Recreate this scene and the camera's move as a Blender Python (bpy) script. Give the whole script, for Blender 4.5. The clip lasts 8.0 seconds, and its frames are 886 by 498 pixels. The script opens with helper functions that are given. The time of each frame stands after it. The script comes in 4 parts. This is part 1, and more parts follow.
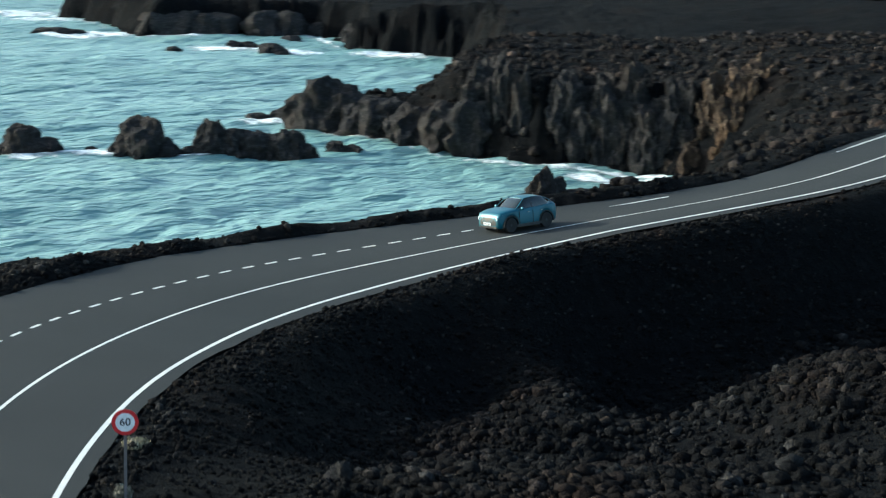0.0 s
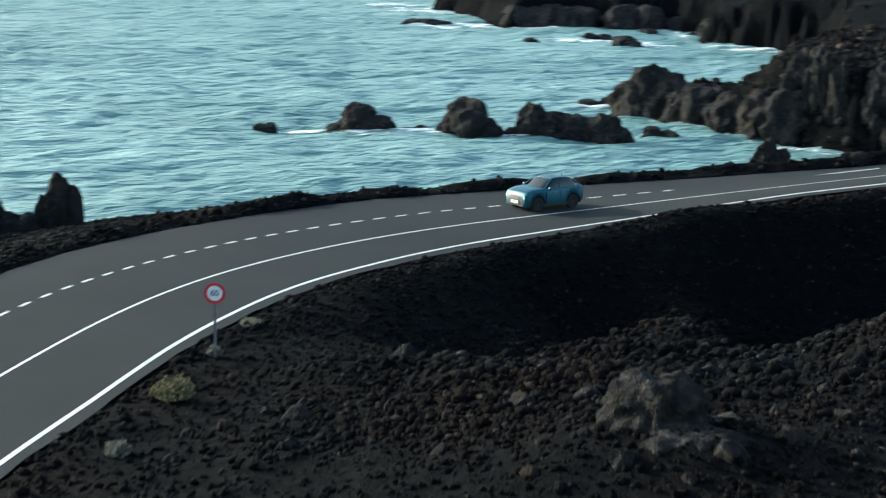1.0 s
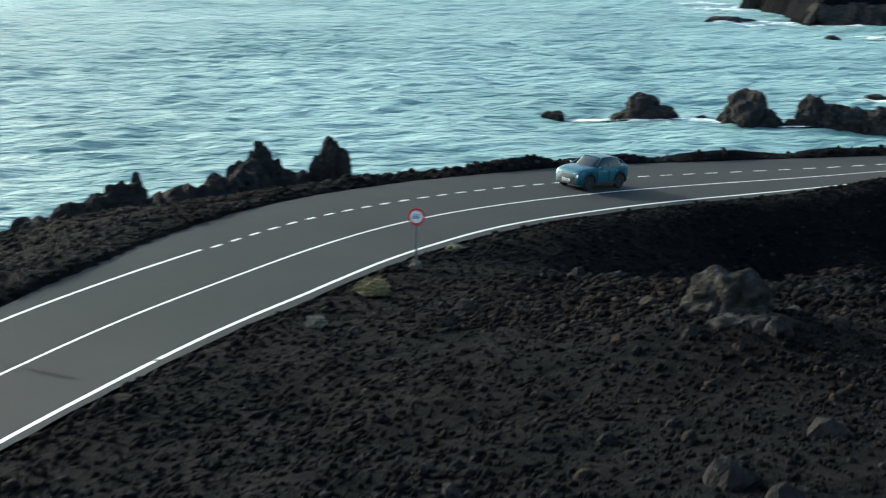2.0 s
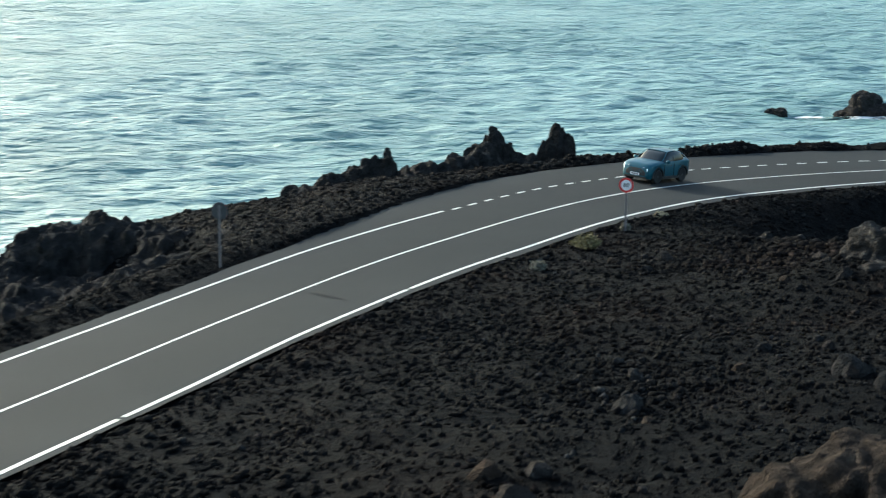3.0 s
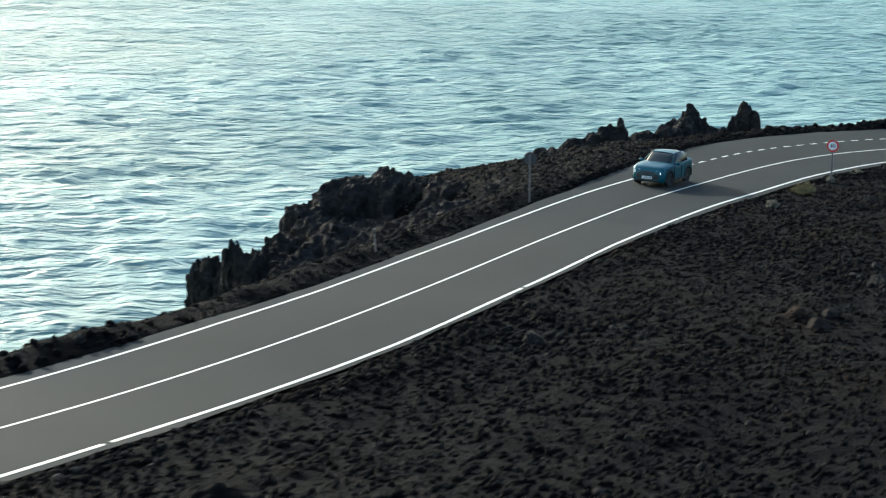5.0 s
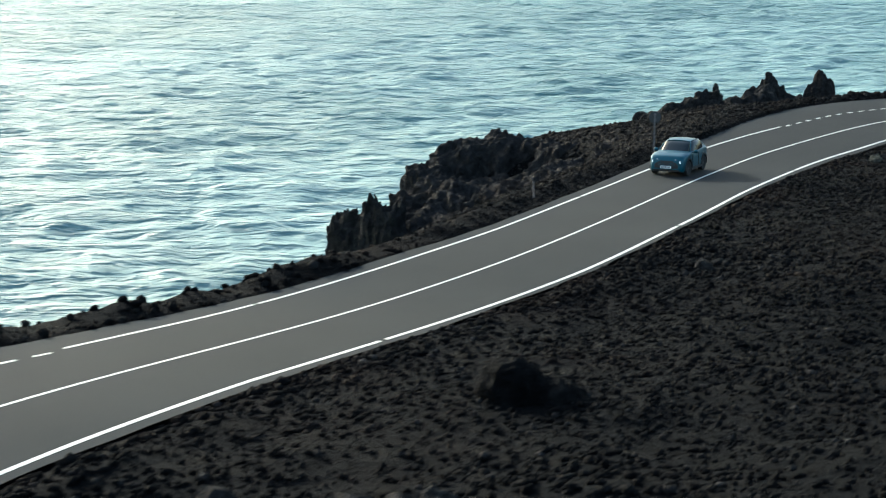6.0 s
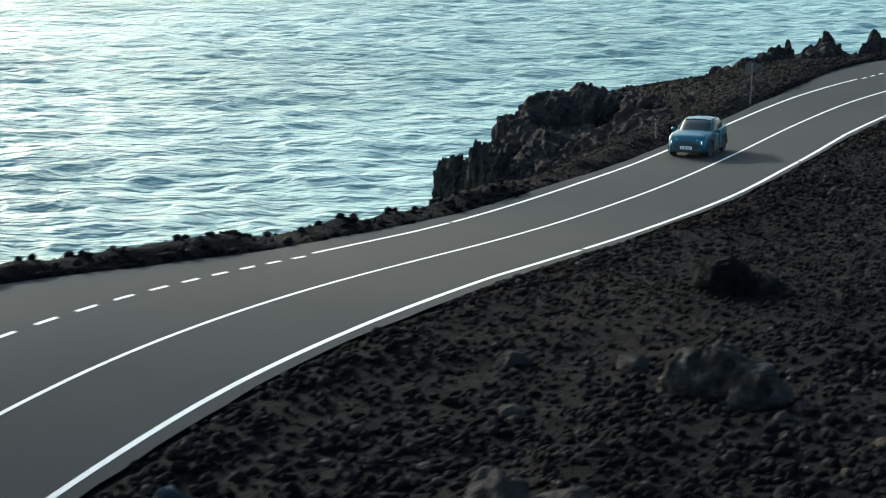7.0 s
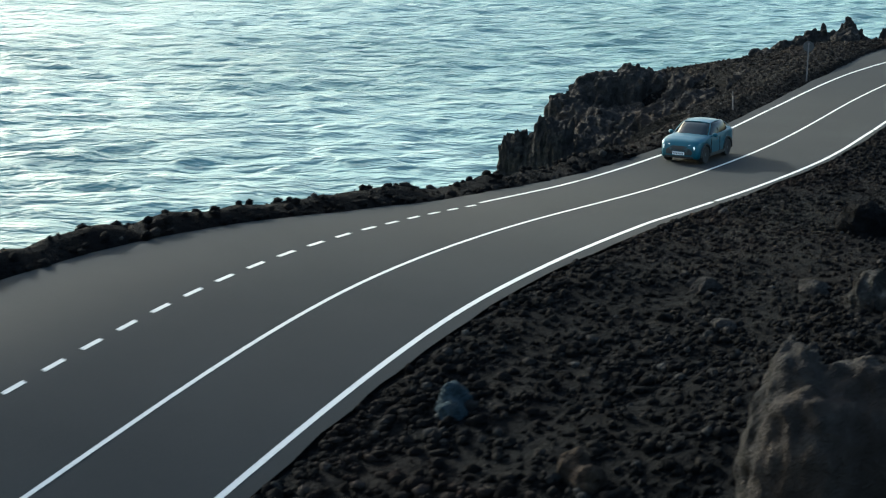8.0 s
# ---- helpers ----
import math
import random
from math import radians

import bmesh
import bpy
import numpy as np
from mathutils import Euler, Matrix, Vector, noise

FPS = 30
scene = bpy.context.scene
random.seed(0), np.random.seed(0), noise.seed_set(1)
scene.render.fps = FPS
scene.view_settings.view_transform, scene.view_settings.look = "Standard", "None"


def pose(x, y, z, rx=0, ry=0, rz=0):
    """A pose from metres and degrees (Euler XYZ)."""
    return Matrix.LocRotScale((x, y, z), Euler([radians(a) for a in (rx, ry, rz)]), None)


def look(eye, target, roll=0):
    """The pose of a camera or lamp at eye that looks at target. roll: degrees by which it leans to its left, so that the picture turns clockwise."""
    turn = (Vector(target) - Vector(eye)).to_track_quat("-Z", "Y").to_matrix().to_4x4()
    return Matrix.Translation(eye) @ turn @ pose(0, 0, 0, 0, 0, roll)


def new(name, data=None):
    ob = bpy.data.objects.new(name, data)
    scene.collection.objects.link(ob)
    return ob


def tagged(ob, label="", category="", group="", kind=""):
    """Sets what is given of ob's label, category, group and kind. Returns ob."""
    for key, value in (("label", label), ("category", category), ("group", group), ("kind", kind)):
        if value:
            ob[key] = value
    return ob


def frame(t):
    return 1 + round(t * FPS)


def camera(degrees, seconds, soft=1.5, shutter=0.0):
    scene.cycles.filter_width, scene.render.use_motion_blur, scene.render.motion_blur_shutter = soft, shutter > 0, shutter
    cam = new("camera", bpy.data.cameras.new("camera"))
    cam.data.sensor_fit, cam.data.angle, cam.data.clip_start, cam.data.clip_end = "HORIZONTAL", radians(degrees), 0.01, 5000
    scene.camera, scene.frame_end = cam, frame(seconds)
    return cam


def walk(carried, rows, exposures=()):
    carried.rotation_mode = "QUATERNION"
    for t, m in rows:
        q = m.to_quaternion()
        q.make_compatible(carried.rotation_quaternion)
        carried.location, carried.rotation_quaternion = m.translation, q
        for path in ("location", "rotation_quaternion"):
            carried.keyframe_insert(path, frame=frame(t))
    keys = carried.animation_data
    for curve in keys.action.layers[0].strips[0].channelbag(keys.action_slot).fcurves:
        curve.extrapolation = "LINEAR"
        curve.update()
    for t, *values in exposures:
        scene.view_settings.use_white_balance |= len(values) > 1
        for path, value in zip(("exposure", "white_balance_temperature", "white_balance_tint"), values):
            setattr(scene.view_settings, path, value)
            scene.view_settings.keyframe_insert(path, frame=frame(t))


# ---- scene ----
cam = camera(28.9, 8.0, soft=1.15, shutter=0.4)
PATH = [
    (0, (7.586, -36.601, 13.555), (7.553, -34.641, 13.159), 1.6),
    (0.5, (12.495, -39.571, 13.385), (12.252, -37.627, 12.982), 1.8),
    (1, (17.546, -43.325, 13.026), (17.062, -41.428, 12.619), 1.3),
    (1.5, (21.57, -46.914, 12.802), (20.904, -45.073, 12.393), 1.1),
    (2.2, (26.261, -52.921, 12.958), (25.368, -51.179, 12.545), 0.7),
    (3.3, (31.484, -62.602, 13.898), (30.391, -60.98, 13.482), 0.3),
    (3.5, (32.14, -64.353, 14.149), (31.039, -62.736, 13.732), 0.2),
    (4.2, (33.975, -70.976, 14.611), (32.842, -69.382, 14.193), 0.3),
    (4.5, (34.234, -73.503, 14.74), (33.084, -71.922, 14.319), 0.3),
    (4.7, (34.536, -75.517, 14.865), (33.375, -73.945, 14.443), 0.3),
    (5.8, (35.315, -86.296, 15.328), (34.132, -84.747, 14.88), 0.3),
    (6, (35.226, -88.012, 15.343), (34.039, -86.467, 14.89), 0.2),
    (6.5, (34.886, -92.36, 15.362), (33.704, -90.817, 14.893), 0.3),
    (7, (34.429, -96.91, 15.302), (33.252, -95.368, 14.814), 0.4),
    (7.5, (33.828, -100.923, 15.243), (32.655, -99.379, 14.752), 0.4),
    (8, (32.959, -105.199, 15.232), (31.817, -103.633, 14.737), 0.7),
]
walk(cam, [(t, look(eye, target, roll)) for t, eye, target, roll in PATH], [(0, 1.36, 5800, -4), (3, 1.34, 5950, -2), (8, 1.36, 6000, -1)])

# ---- world, sun, exposure ----
SUN_AZ, SUN_EL = -76.0, 18.5          # azimuth from +y towards +x, elevation
world = bpy.data.worlds.new("sky")
scene.world = world
world.use_nodes = True
wn = world.node_tree
sky = wn.nodes.new("ShaderNodeTexSky")
sky.sky_type = "NISHITA"
sky.sun_disc = False
sky.sun_elevation = radians(SUN_EL)
sky.sun_rotation = radians(SUN_AZ)
sky.air_density, sky.dust_density, sky.ozone_density = 1.0, 3.5, 1.0
wn.links.new(sky.outputs[0], wn.nodes["Background"].inputs[0])
wn.nodes["Background"].inputs[1].default_value = 0.15
sun = new("sun", bpy.data.lights.new("sun", "SUN"))
sun.data.energy, sun.data.angle, sun.data.color = 2.8, radians(0.6), (1.0, 0.96, 0.91)
a, e = radians(SUN_AZ), radians(SUN_EL)
to_sun = Vector((math.sin(a) * math.cos(e), math.cos(a) * math.cos(e), math.sin(e)))
sun.matrix_world = look(to_sun * 60, (0, 0, 0))

# ---- materials ----


def material(name):
    m = bpy.data.materials.new(name)
    m.use_nodes = True
    return m, m.node_tree, m.node_tree.nodes["Principled BSDF"]


def node(nt, kind, **inputs):
    n_ = nt.nodes.new(kind)
    for k, v in inputs.items():
        n_.inputs[k.replace("_", " ")].default_value = v
    return n_


def ramp(nt, src, stops):
    r = nt.nodes.new("ShaderNodeValToRGB")
    r.color_ramp.elements[0].position, r.color_ramp.elements[0].color = stops[0][0], (*stops[0][1], 1)
    r.color_ramp.elements[1].position, r.color_ramp.elements[1].color = stops[-1][0], (*stops[-1][1], 1)
    for pos, col in stops[1:-1]:
        r.color_ramp.elements.new(pos).color = (*col, 1)
    nt.links.new(src, r.inputs[0])
    return r


def mix(nt, fac, a_, b_):
    m = nt.nodes.new("ShaderNodeMix")
    m.data_type = "RGBA"
    for sock, v in ((m.inputs[0], fac), (m.inputs[6], a_), (m.inputs[7], b_)):
        if isinstance(v, (int, float)):
            sock.default_value = v
        elif isinstance(v, tuple):
            sock.default_value = (*v, 1)
        else:
            nt.links.new(v, sock)
    return m.outputs[2]


def place(nt):
    return nt.nodes.new("ShaderNodeNewGeometry").outputs["Position"]


def bump(nt, bsdf, src, strength, dist):
    b = node(nt, "ShaderNodeBump", Strength=strength, Distance=dist)
    nt.links.new(src, b.inputs["Height"])
    nt.links.new(b.outputs[0], bsdf.inputs["Normal"])
    return b


def tex(nt, vec, scale, detail=4.0, rough=0.55):
    t = node(nt, "ShaderNodeTexNoise", Scale=scale, Detail=detail, Roughness=rough)
    nt.links.new(vec, t.inputs["Vector"])
    return t.outputs["Fac"]


def plain(name, colour, rough=0.5, metal=0.0, coat=0.0, wear=0.12):
    m, nt, b = material(name)
    f = tex(nt, nt.nodes.new("ShaderNodeTexCoord").outputs["Object"], 9.0, 5.0)
    dark = tuple(c * (1 - wear) for c in colour)
    lite = tuple(min(1, c * (1 + wear)) for c in colour)
    nt.links.new(ramp(nt, f, [(0.3, dark), (0.7, lite)]).outputs[0], b.inputs["Base Color"])
    b.inputs["Roughness"].default_value, b.inputs["Metallic"].default_value = rough, metal
    b.inputs["Coat Weight"].default_value = coat
    return m


def lava(name, dark, mid, lite, rust, random_tint=False):
    m, nt, b = material(name)
    pos = place(nt)
    big, grain, fine = tex(nt, pos, 0.16, 5), tex(nt, pos, 2.2, 6, 0.65), tex(nt, pos, 14.0, 4, 0.7)
    col = ramp(nt, grain, [(0.3, dark), (0.55, mid), (0.74, lite)]).outputs[0]
    patch = ramp(nt, big, [(0.5, (0, 0, 0)), (0.68, (1, 1, 1))]).outputs[0]
    col = mix(nt, patch, col, mix(nt, 0.5, col, rust))
    if random_tint:
        rnd = nt.nodes.new("ShaderNodeNewGeometry").outputs["Random Per Island"]
        tint = ramp(nt, rnd, [(0.0, (0.45, 0.45, 0.46)), (0.55, (0.85, 0.84, 0.84)), (0.9, (1.5, 1.35, 1.25)), (1.0, (3.6, 3.4, 3.2))]).outputs[0]
        mul = nt.nodes.new("ShaderNodeMix")
        mul.data_type, mul.blend_type = "RGBA", "MULTIPLY"
        mul.inputs[0].default_value = 1.0
        nt.links.new(col, mul.inputs[6])
        nt.links.new(tint, mul.inputs[7])
        col = mul.outputs[2]
    nt.links.new(col, b.inputs["Base Color"])
    b.inputs["Roughness"].default_value = 0.95
    b.inputs["Specular IOR Level"].default_value = 0.03
    add = nt.nodes.new("ShaderNodeMath")
    add.operation = "MULTIPLY_ADD"
    add.inputs[1].default_value = 3.0
    nt.links.new(grain, add.inputs[0])
    nt.links.new(fine, add.inputs[2])
    bump(nt, b, add.outputs[0], 1.0, 0.18)
    return m


M_GROUND = lava("lava_ground", (0.003, 0.0034, 0.0039), (0.0058, 0.0063, 0.007), (0.014, 0.0145, 0.015), (0.0105, 0.008, 0.0072))
M_ROCKS = lava("lava_rubble", (0.0055, 0.0059, 0.0064), (0.0122, 0.0126, 0.0133), (0.034, 0.0335, 0.033), (0.022, 0.0145, 0.0115), True)
M_CRAG = lava("lava_crag", (0.018, 0.0175, 0.0175), (0.038, 0.036, 0.035), (0.075, 0.069, 0.064), (0.045, 0.034, 0.028))
M_SEAROCK = lava("shore_rock", (0.016, 0.0155, 0.016), (0.036, 0.034, 0.034), (0.10, 0.094, 0.088), (0.06, 0.047, 0.038))
M_SLOPE = lava("slope_clinker", (0.012, 0.0115, 0.012), (0.024, 0.0225, 0.022), (0.05, 0.044, 0.04), (0.04, 0.028, 0.022), True)
M_SHELF = lava("shelf_gravel", (0.012, 0.012, 0.0122), (0.022, 0.022, 0.022), (0.045, 0.043, 0.041), (0.035, 0.027, 0.022), True)
M_BOULDER = lava("grey_boulder", (0.012, 0.0118, 0.0118), (0.036, 0.0345, 0.033), (0.125, 0.118, 0.11), (0.07, 0.055, 0.045))
M_BROWN = lava("brown_boulder", (0.014, 0.012, 0.011), (0.04, 0.031, 0.025), (0.11, 0.086, 0.066), (0.06, 0.04, 0.028))
M_BLUEROCK = lava("bluish_block", (0.012, 0.017, 0.021), (0.03, 0.046, 0.058), (0.07, 0.095, 0.11), (0.03, 0.045, 0.055))
M_CLIFF = lava("ochre_cliff", (0.022, 0.018, 0.016), (0.07, 0.052, 0.04), (0.24, 0.185, 0.135), (0.13, 0.08, 0.046))


def asphalt():
    m, nt, b = material("asphalt")
    pos = place(nt)
    big, mid, grain = tex(nt, pos, 0.22, 4), tex(nt, pos, 1.3, 5), tex(nt, pos, 60.0, 2)
    col = ramp(nt, big, [(0.3, (0.025, 0.0275, 0.0283)), (0.7, (0.0315, 0.0343, 0.035))]).outputs[0]
    col = mix(nt, ramp(nt, mid, [(0.45, (0, 0, 0)), (0.8, (0.5, 0.5, 0.5))]).outputs[0], col, (0.029, 0.031, 0.031))
    col = mix(nt, ramp(nt, grain, [(0.4, (0, 0, 0)), (0.75, (0.5, 0.5, 0.5))]).outputs[0], col, (0.05, 0.05, 0.05))
    nt.links.new(col, b.inputs["Base Color"])
    b.inputs["Roughness"].default_value = 0.85
    b.inputs["Specular IOR Level"].default_value = 0.04
    bump(nt, b, grain, 0.35, 0.01)
    return m


M_ASPHALT = asphalt()


def road_paint():
    m, nt, b = material("road_paint")
    pos = place(nt)
    f = tex(nt, pos, 7.0, 6, 0.7)
    g = tex(nt, pos, 0.6, 3)
    col = ramp(nt, f, [(0.28, (0.2, 0.2, 0.2)), (0.42, (0.56, 0.55, 0.52))]).outputs[0]
    col = mix(nt, ramp(nt, g, [(0.35, (0, 0, 0)), (0.75, (0.35, 0.35, 0.35))]).outputs[0], col, (0.5, 0.5, 0.49))
    nt.links.new(col, b.inputs["Base Color"])
    b.inputs["Roughness"].default_value = 0.6
    return m


M_PAINT = road_paint()


def water():
    m, nt, b = material("sea_water")
    tc = nt.nodes.new("ShaderNodeTexCoord").outputs["Object"]
    big = tex(nt, tc, 0.02, 3)
    col = ramp(nt, big, [(0.35, (0.115, 0.215, 0.207)), (0.65, (0.19, 0.305, 0.292))]).outputs[0]
    nt.links.new(col, b.inputs["Base Color"])
    b.inputs["Roughness"].default_value = 0.42
    b.inputs["IOR"].default_value = 1.33
    mp = nt.nodes.new("ShaderNodeMapping")
    mp.inputs["Rotation"].default_value = (0, 0, radians(-36))
    nt.links.new(tc, mp.inputs["Vector"])
    sc = nt.nodes.new("ShaderNodeMapping")
    sc.inputs["Scale"].default_value = (0.42, 1.15, 1.0)
    nt.links.new(mp.outputs[0], sc.inputs["Vector"])
    chop, ripple = tex(nt, sc.outputs[0], 0.42, 3, 0.55), tex(nt, sc.outputs[0], 1.5, 2, 0.5)
    add = nt.nodes.new("ShaderNodeMath")
    add.operation = "MULTIPLY_ADD"
    add.inputs[1].default_value = 3.0
    nt.links.new(chop, add.inputs[0])
    nt.links.new(ripple, add.inputs[2])
    bump(nt, b, add.outputs[0], 1.0, 0.45)
    return m


M_WATER = water()


def foam_material():
    m, nt, b = material("sea_foam")
    pos = place(nt)
    att = nt.nodes.new("ShaderNodeAttribute")
    att.attribute_name = "foam"
    f = tex(nt, pos, 0.55, 7, 0.68)
    sub = nt.nodes.new("ShaderNodeMath")
    sub.operation = "ADD"
    nt.links.new(f, sub.inputs[0])
    nt.links.new(att.outputs["Fac"], sub.inputs[1])
    al = ramp(nt, sub.outputs[0], [(0.78, (0, 0, 0)), (1.0, (1, 1, 1))]).outputs[0]
    b.inputs["Base Color"].default_value = (0.78, 0.82, 0.82, 1)
    b.inputs["Roughness"].default_value = 0.7
    nt.links.new(al, b.inputs["Alpha"])
    bump(nt, b, f, 0.6, 0.1)
    return m


M_FOAM = foam_material()

# ---- plan of the coast road ----
SEA = -13.7
KY = np.concatenate([np.arange(-84, 60, 6.0), np.arange(60, 121, 12.0)])
KX = np.array([7.32, 6.71, 5.99, 5.54, 4.70, 3.73, 2.84, 2.41, 1.38, 0.04, -1.29, -2.52, -3.43, -4.04, -4.62, -4.90, -4.68, -3.82,
               -2.15, 0.67, 5.14, 12.03, 19.53, 25.71, 30.8, 39.5, 47.0, 54.0, 60.5, 66.5])
KZ = np.array([1.83, 2.81, 3.33, 3.37, 2.91, 2.32, 1.87, 1.78, 1.58, 1.31, 1.08, 0.84, 0.68, 0.49, 0.25, -0.01, -0.34, -0.72,
               -1.07, -1.34, -1.42, -1.04, -0.62, -0.28, 0.2, 0.8, 1.2, 1.5, 1.8, 2.0])
KC = np.array([-0.225, -0.148, -0.085, -0.022, 0.02, 0.029, 0.028, 0.022, 0.036, 0.03, 0.035, 0.014, -0.008, -0.029, -0.031,
               -0.048, -0.042, -0.044, -0.029, -0.013, 0.024, 0.067, 0.068, 0.058, 0.031, 0.006, 0.0, 0.0, 0.0, 0.0])


def spline(knots, values):
    """Natural cubic spline through the knots; past the ends it goes on straight."""
    k = len(knots)
    h = np.diff(knots)
    A, r = np.eye(k), np.zeros(k)
    for i in range(1, k - 1):
        A[i, i - 1], A[i, i], A[i, i + 1] = h[i - 1], 2 * (h[i - 1] + h[i]), h[i]
        r[i] = 6 * ((values[i + 1] - values[i]) / h[i] - (values[i] - values[i - 1]) / h[i - 1])
    M = np.linalg.solve(A, r)

    def at(q):
        q = np.asarray(q, float)
        c = np.clip(q, knots[0], knots[-1])
        i = np.clip(np.searchsorted(knots, c) - 1, 0, k - 2)
        hh = h[i]
        u, v = (knots[i + 1] - c) / hh, (c - knots[i]) / hh
        out = u * values[i] + v * values[i + 1] + ((u**3 - u) * M[i] + (v**3 - v) * M[i + 1]) * hh**2 / 6
        s0 = (values[1] - values[0]) / h[0]
        s1 = (values[-1] - values[-2]) / h[-1]
        return out + np.minimum(q - knots[0], 0) * s0 + np.maximum(q - knots[-1], 0) * s1
    return at


road_x, road_z = spline(KY, KX), spline(KY, KZ)
cross_fall = lambda y: np.interp(y, KY, KC)


def heading(y):
    return (road_x(y + 0.2) - road_x(y - 0.2)) / 0.4


def road_point(y, u, up=0.0):
    """A point u metres to the landward side of the centre line at station y."""
    s = heading(y)
    n_ = 1 / np.sqrt(1 + s * s)
    return np.stack([road_x(y) + u * n_, y - u * s * n_, road_z(y) + cross_fall(y) * np.clip(u / n_, -4.2, 4.2) + up], -1)


LEFT_EDGE = lambda y: np.interp(y, [-130, -84, -78, -74, -70, -66, -62, -56, -50, -30, -18, -12, -6, 0, 6, 12, 18, 24, 30, 36, 40, 44, 48, 52],
                                [-9, -8.2, -7.6, -6.9, -5.9, -4.8, -4.3, -4.1, -3.7, -3.5, -3.7, -3.9, -4.5, -5.3, -5.7, -6.2, -6.4, -6.5, -6.8, -6.3, -5.6, -4.7, -3.8, -3.5])
RIGHT_EDGE = lambda y: np.interp(y, [-84, -40, 0, 12, 24, 36, 60], [3.55, 3.3, 3.45, 3.6, 3.7, 3.75, 3.6])


def smooth(v, a_, b_):
    t = np.clip((v - a_) / (b_ - a_), 0, 1)
    return t * t * (3 - 2 * t)


def value_noise(x, y, seed):
    xi, yi = np.floor(x).astype(np.int64), np.floor(y).astype(np.int64)
    fx, fy = x - xi, y - yi
    fx, fy = fx * fx * (3 - 2 * fx), fy * fy * (3 - 2 * fy)

    def rnd(i, j):
        n_ = (i * 374761393 + j * 668265263 + seed * 982451653) & 0x7FFFFFFF
        n_ = ((n_ ^ (n_ >> 13)) * 1274126177) & 0x7FFFFFFF
        return ((n_ ^ (n_ >> 16)) & 0xFFFF) / 65535.0
    return (rnd(xi, yi) * (1 - fx) + rnd(xi + 1, yi) * fx) * (1 - fy) + (rnd(xi, yi + 1) * (1 - fx) + rnd(xi + 1, yi + 1) * fx) * fy


def fbm(x, y, scale, octaves=4, seed=1, gain=0.5):
    out, amp, tot = 0.0, 1.0, 0.0
    for k in range(octaves):
        f = 2.03**k / scale
        c, s = math.cos(0.5 + 0.9 * k) * f, math.sin(0.5 + 0.9 * k) * f
        out = out + amp * (value_noise(x * c - y * s + 17.3 * k, x * s + y * c - 9.1 * k, seed + k) - 0.5)
        tot += amp
        amp *= gain
    return out / tot * 2


# Shoreline, from south to north; the land lies east of it.
COAST = [(-30, -400), (-15, -130), (-12, -92), (-9.5, -75), (-6.8, -64), (-5.2, -55), (-5.6, -46), (-7.5, -38), (-9, -31), (-12, -25), (-27, -21.5),
         (-30, -17), (-31, -8), (-32, -1), (-29, 6), (-27, 15), (-29, 25), (-28, 33), (-23, 36.5), (-15, 38), (-8, 42), (-3, 46.5), (3, 51), (8, 56.5), (13, 61),
         (17, 70), (21, 82), (24, 100), (26, 120), (28, 138), (25, 143), (13, 147), (7, 150), (1, 155), (-5, 162), (-9, 167), (-14, 173), (-14, 177),
         (-8, 180), (0, 184), (4, 200), (5, 240), (3, 272), (-12, 278), (-18, 284), (-22, 300), (-26, 309), (-48, 304), (-60, 299), (-63, 305),
         (-72, 325), (-86, 346), (-95, 380), (-80, 460), (-60, 620), (-60, 2600)]


def shore_distance(x, y):
    """Metres inland (positive) or out to sea (negative) of the shoreline."""
    d2 = np.full(x.shape, 1e9)
    inside = np.zeros(x.shape, bool)
    for (x0, y0), (x1, y1) in zip(COAST[:-1], COAST[1:]):
        dx, dy = x1 - x0, y1 - y0
        t = np.clip(((x - x0) * dx + (y - y0) * dy) / (dx * dx + dy * dy), 0, 1)
        d2 = np.minimum(d2, (x - x0 - t * dx)**2 + (y - y0 - t * dy)**2)
        if y1 != y0:
            hit = ((y0 <= y) != (y1 <= y)) & (x > x0 + (y - y0) / dy * dx)
            inside ^= hit
    d = np.sqrt(d2)
    return np.where(inside, d, -d)


def lateral(x, y):
    """Rough signed distance from the centre line and the station, good near the road."""
    st = y.copy()
    for _ in range(3):
        s = heading(st)
        dx = x - road_x(st)
        st = np.clip(st + 0.6 * (((y - st) + dx * s) / (1 + s * s)), -130, 125)
    s = heading(st)
    n_ = 1 / np.sqrt(1 + s * s)
    return (x - road_x(st)) * n_ - (y - st) * s * n_, st


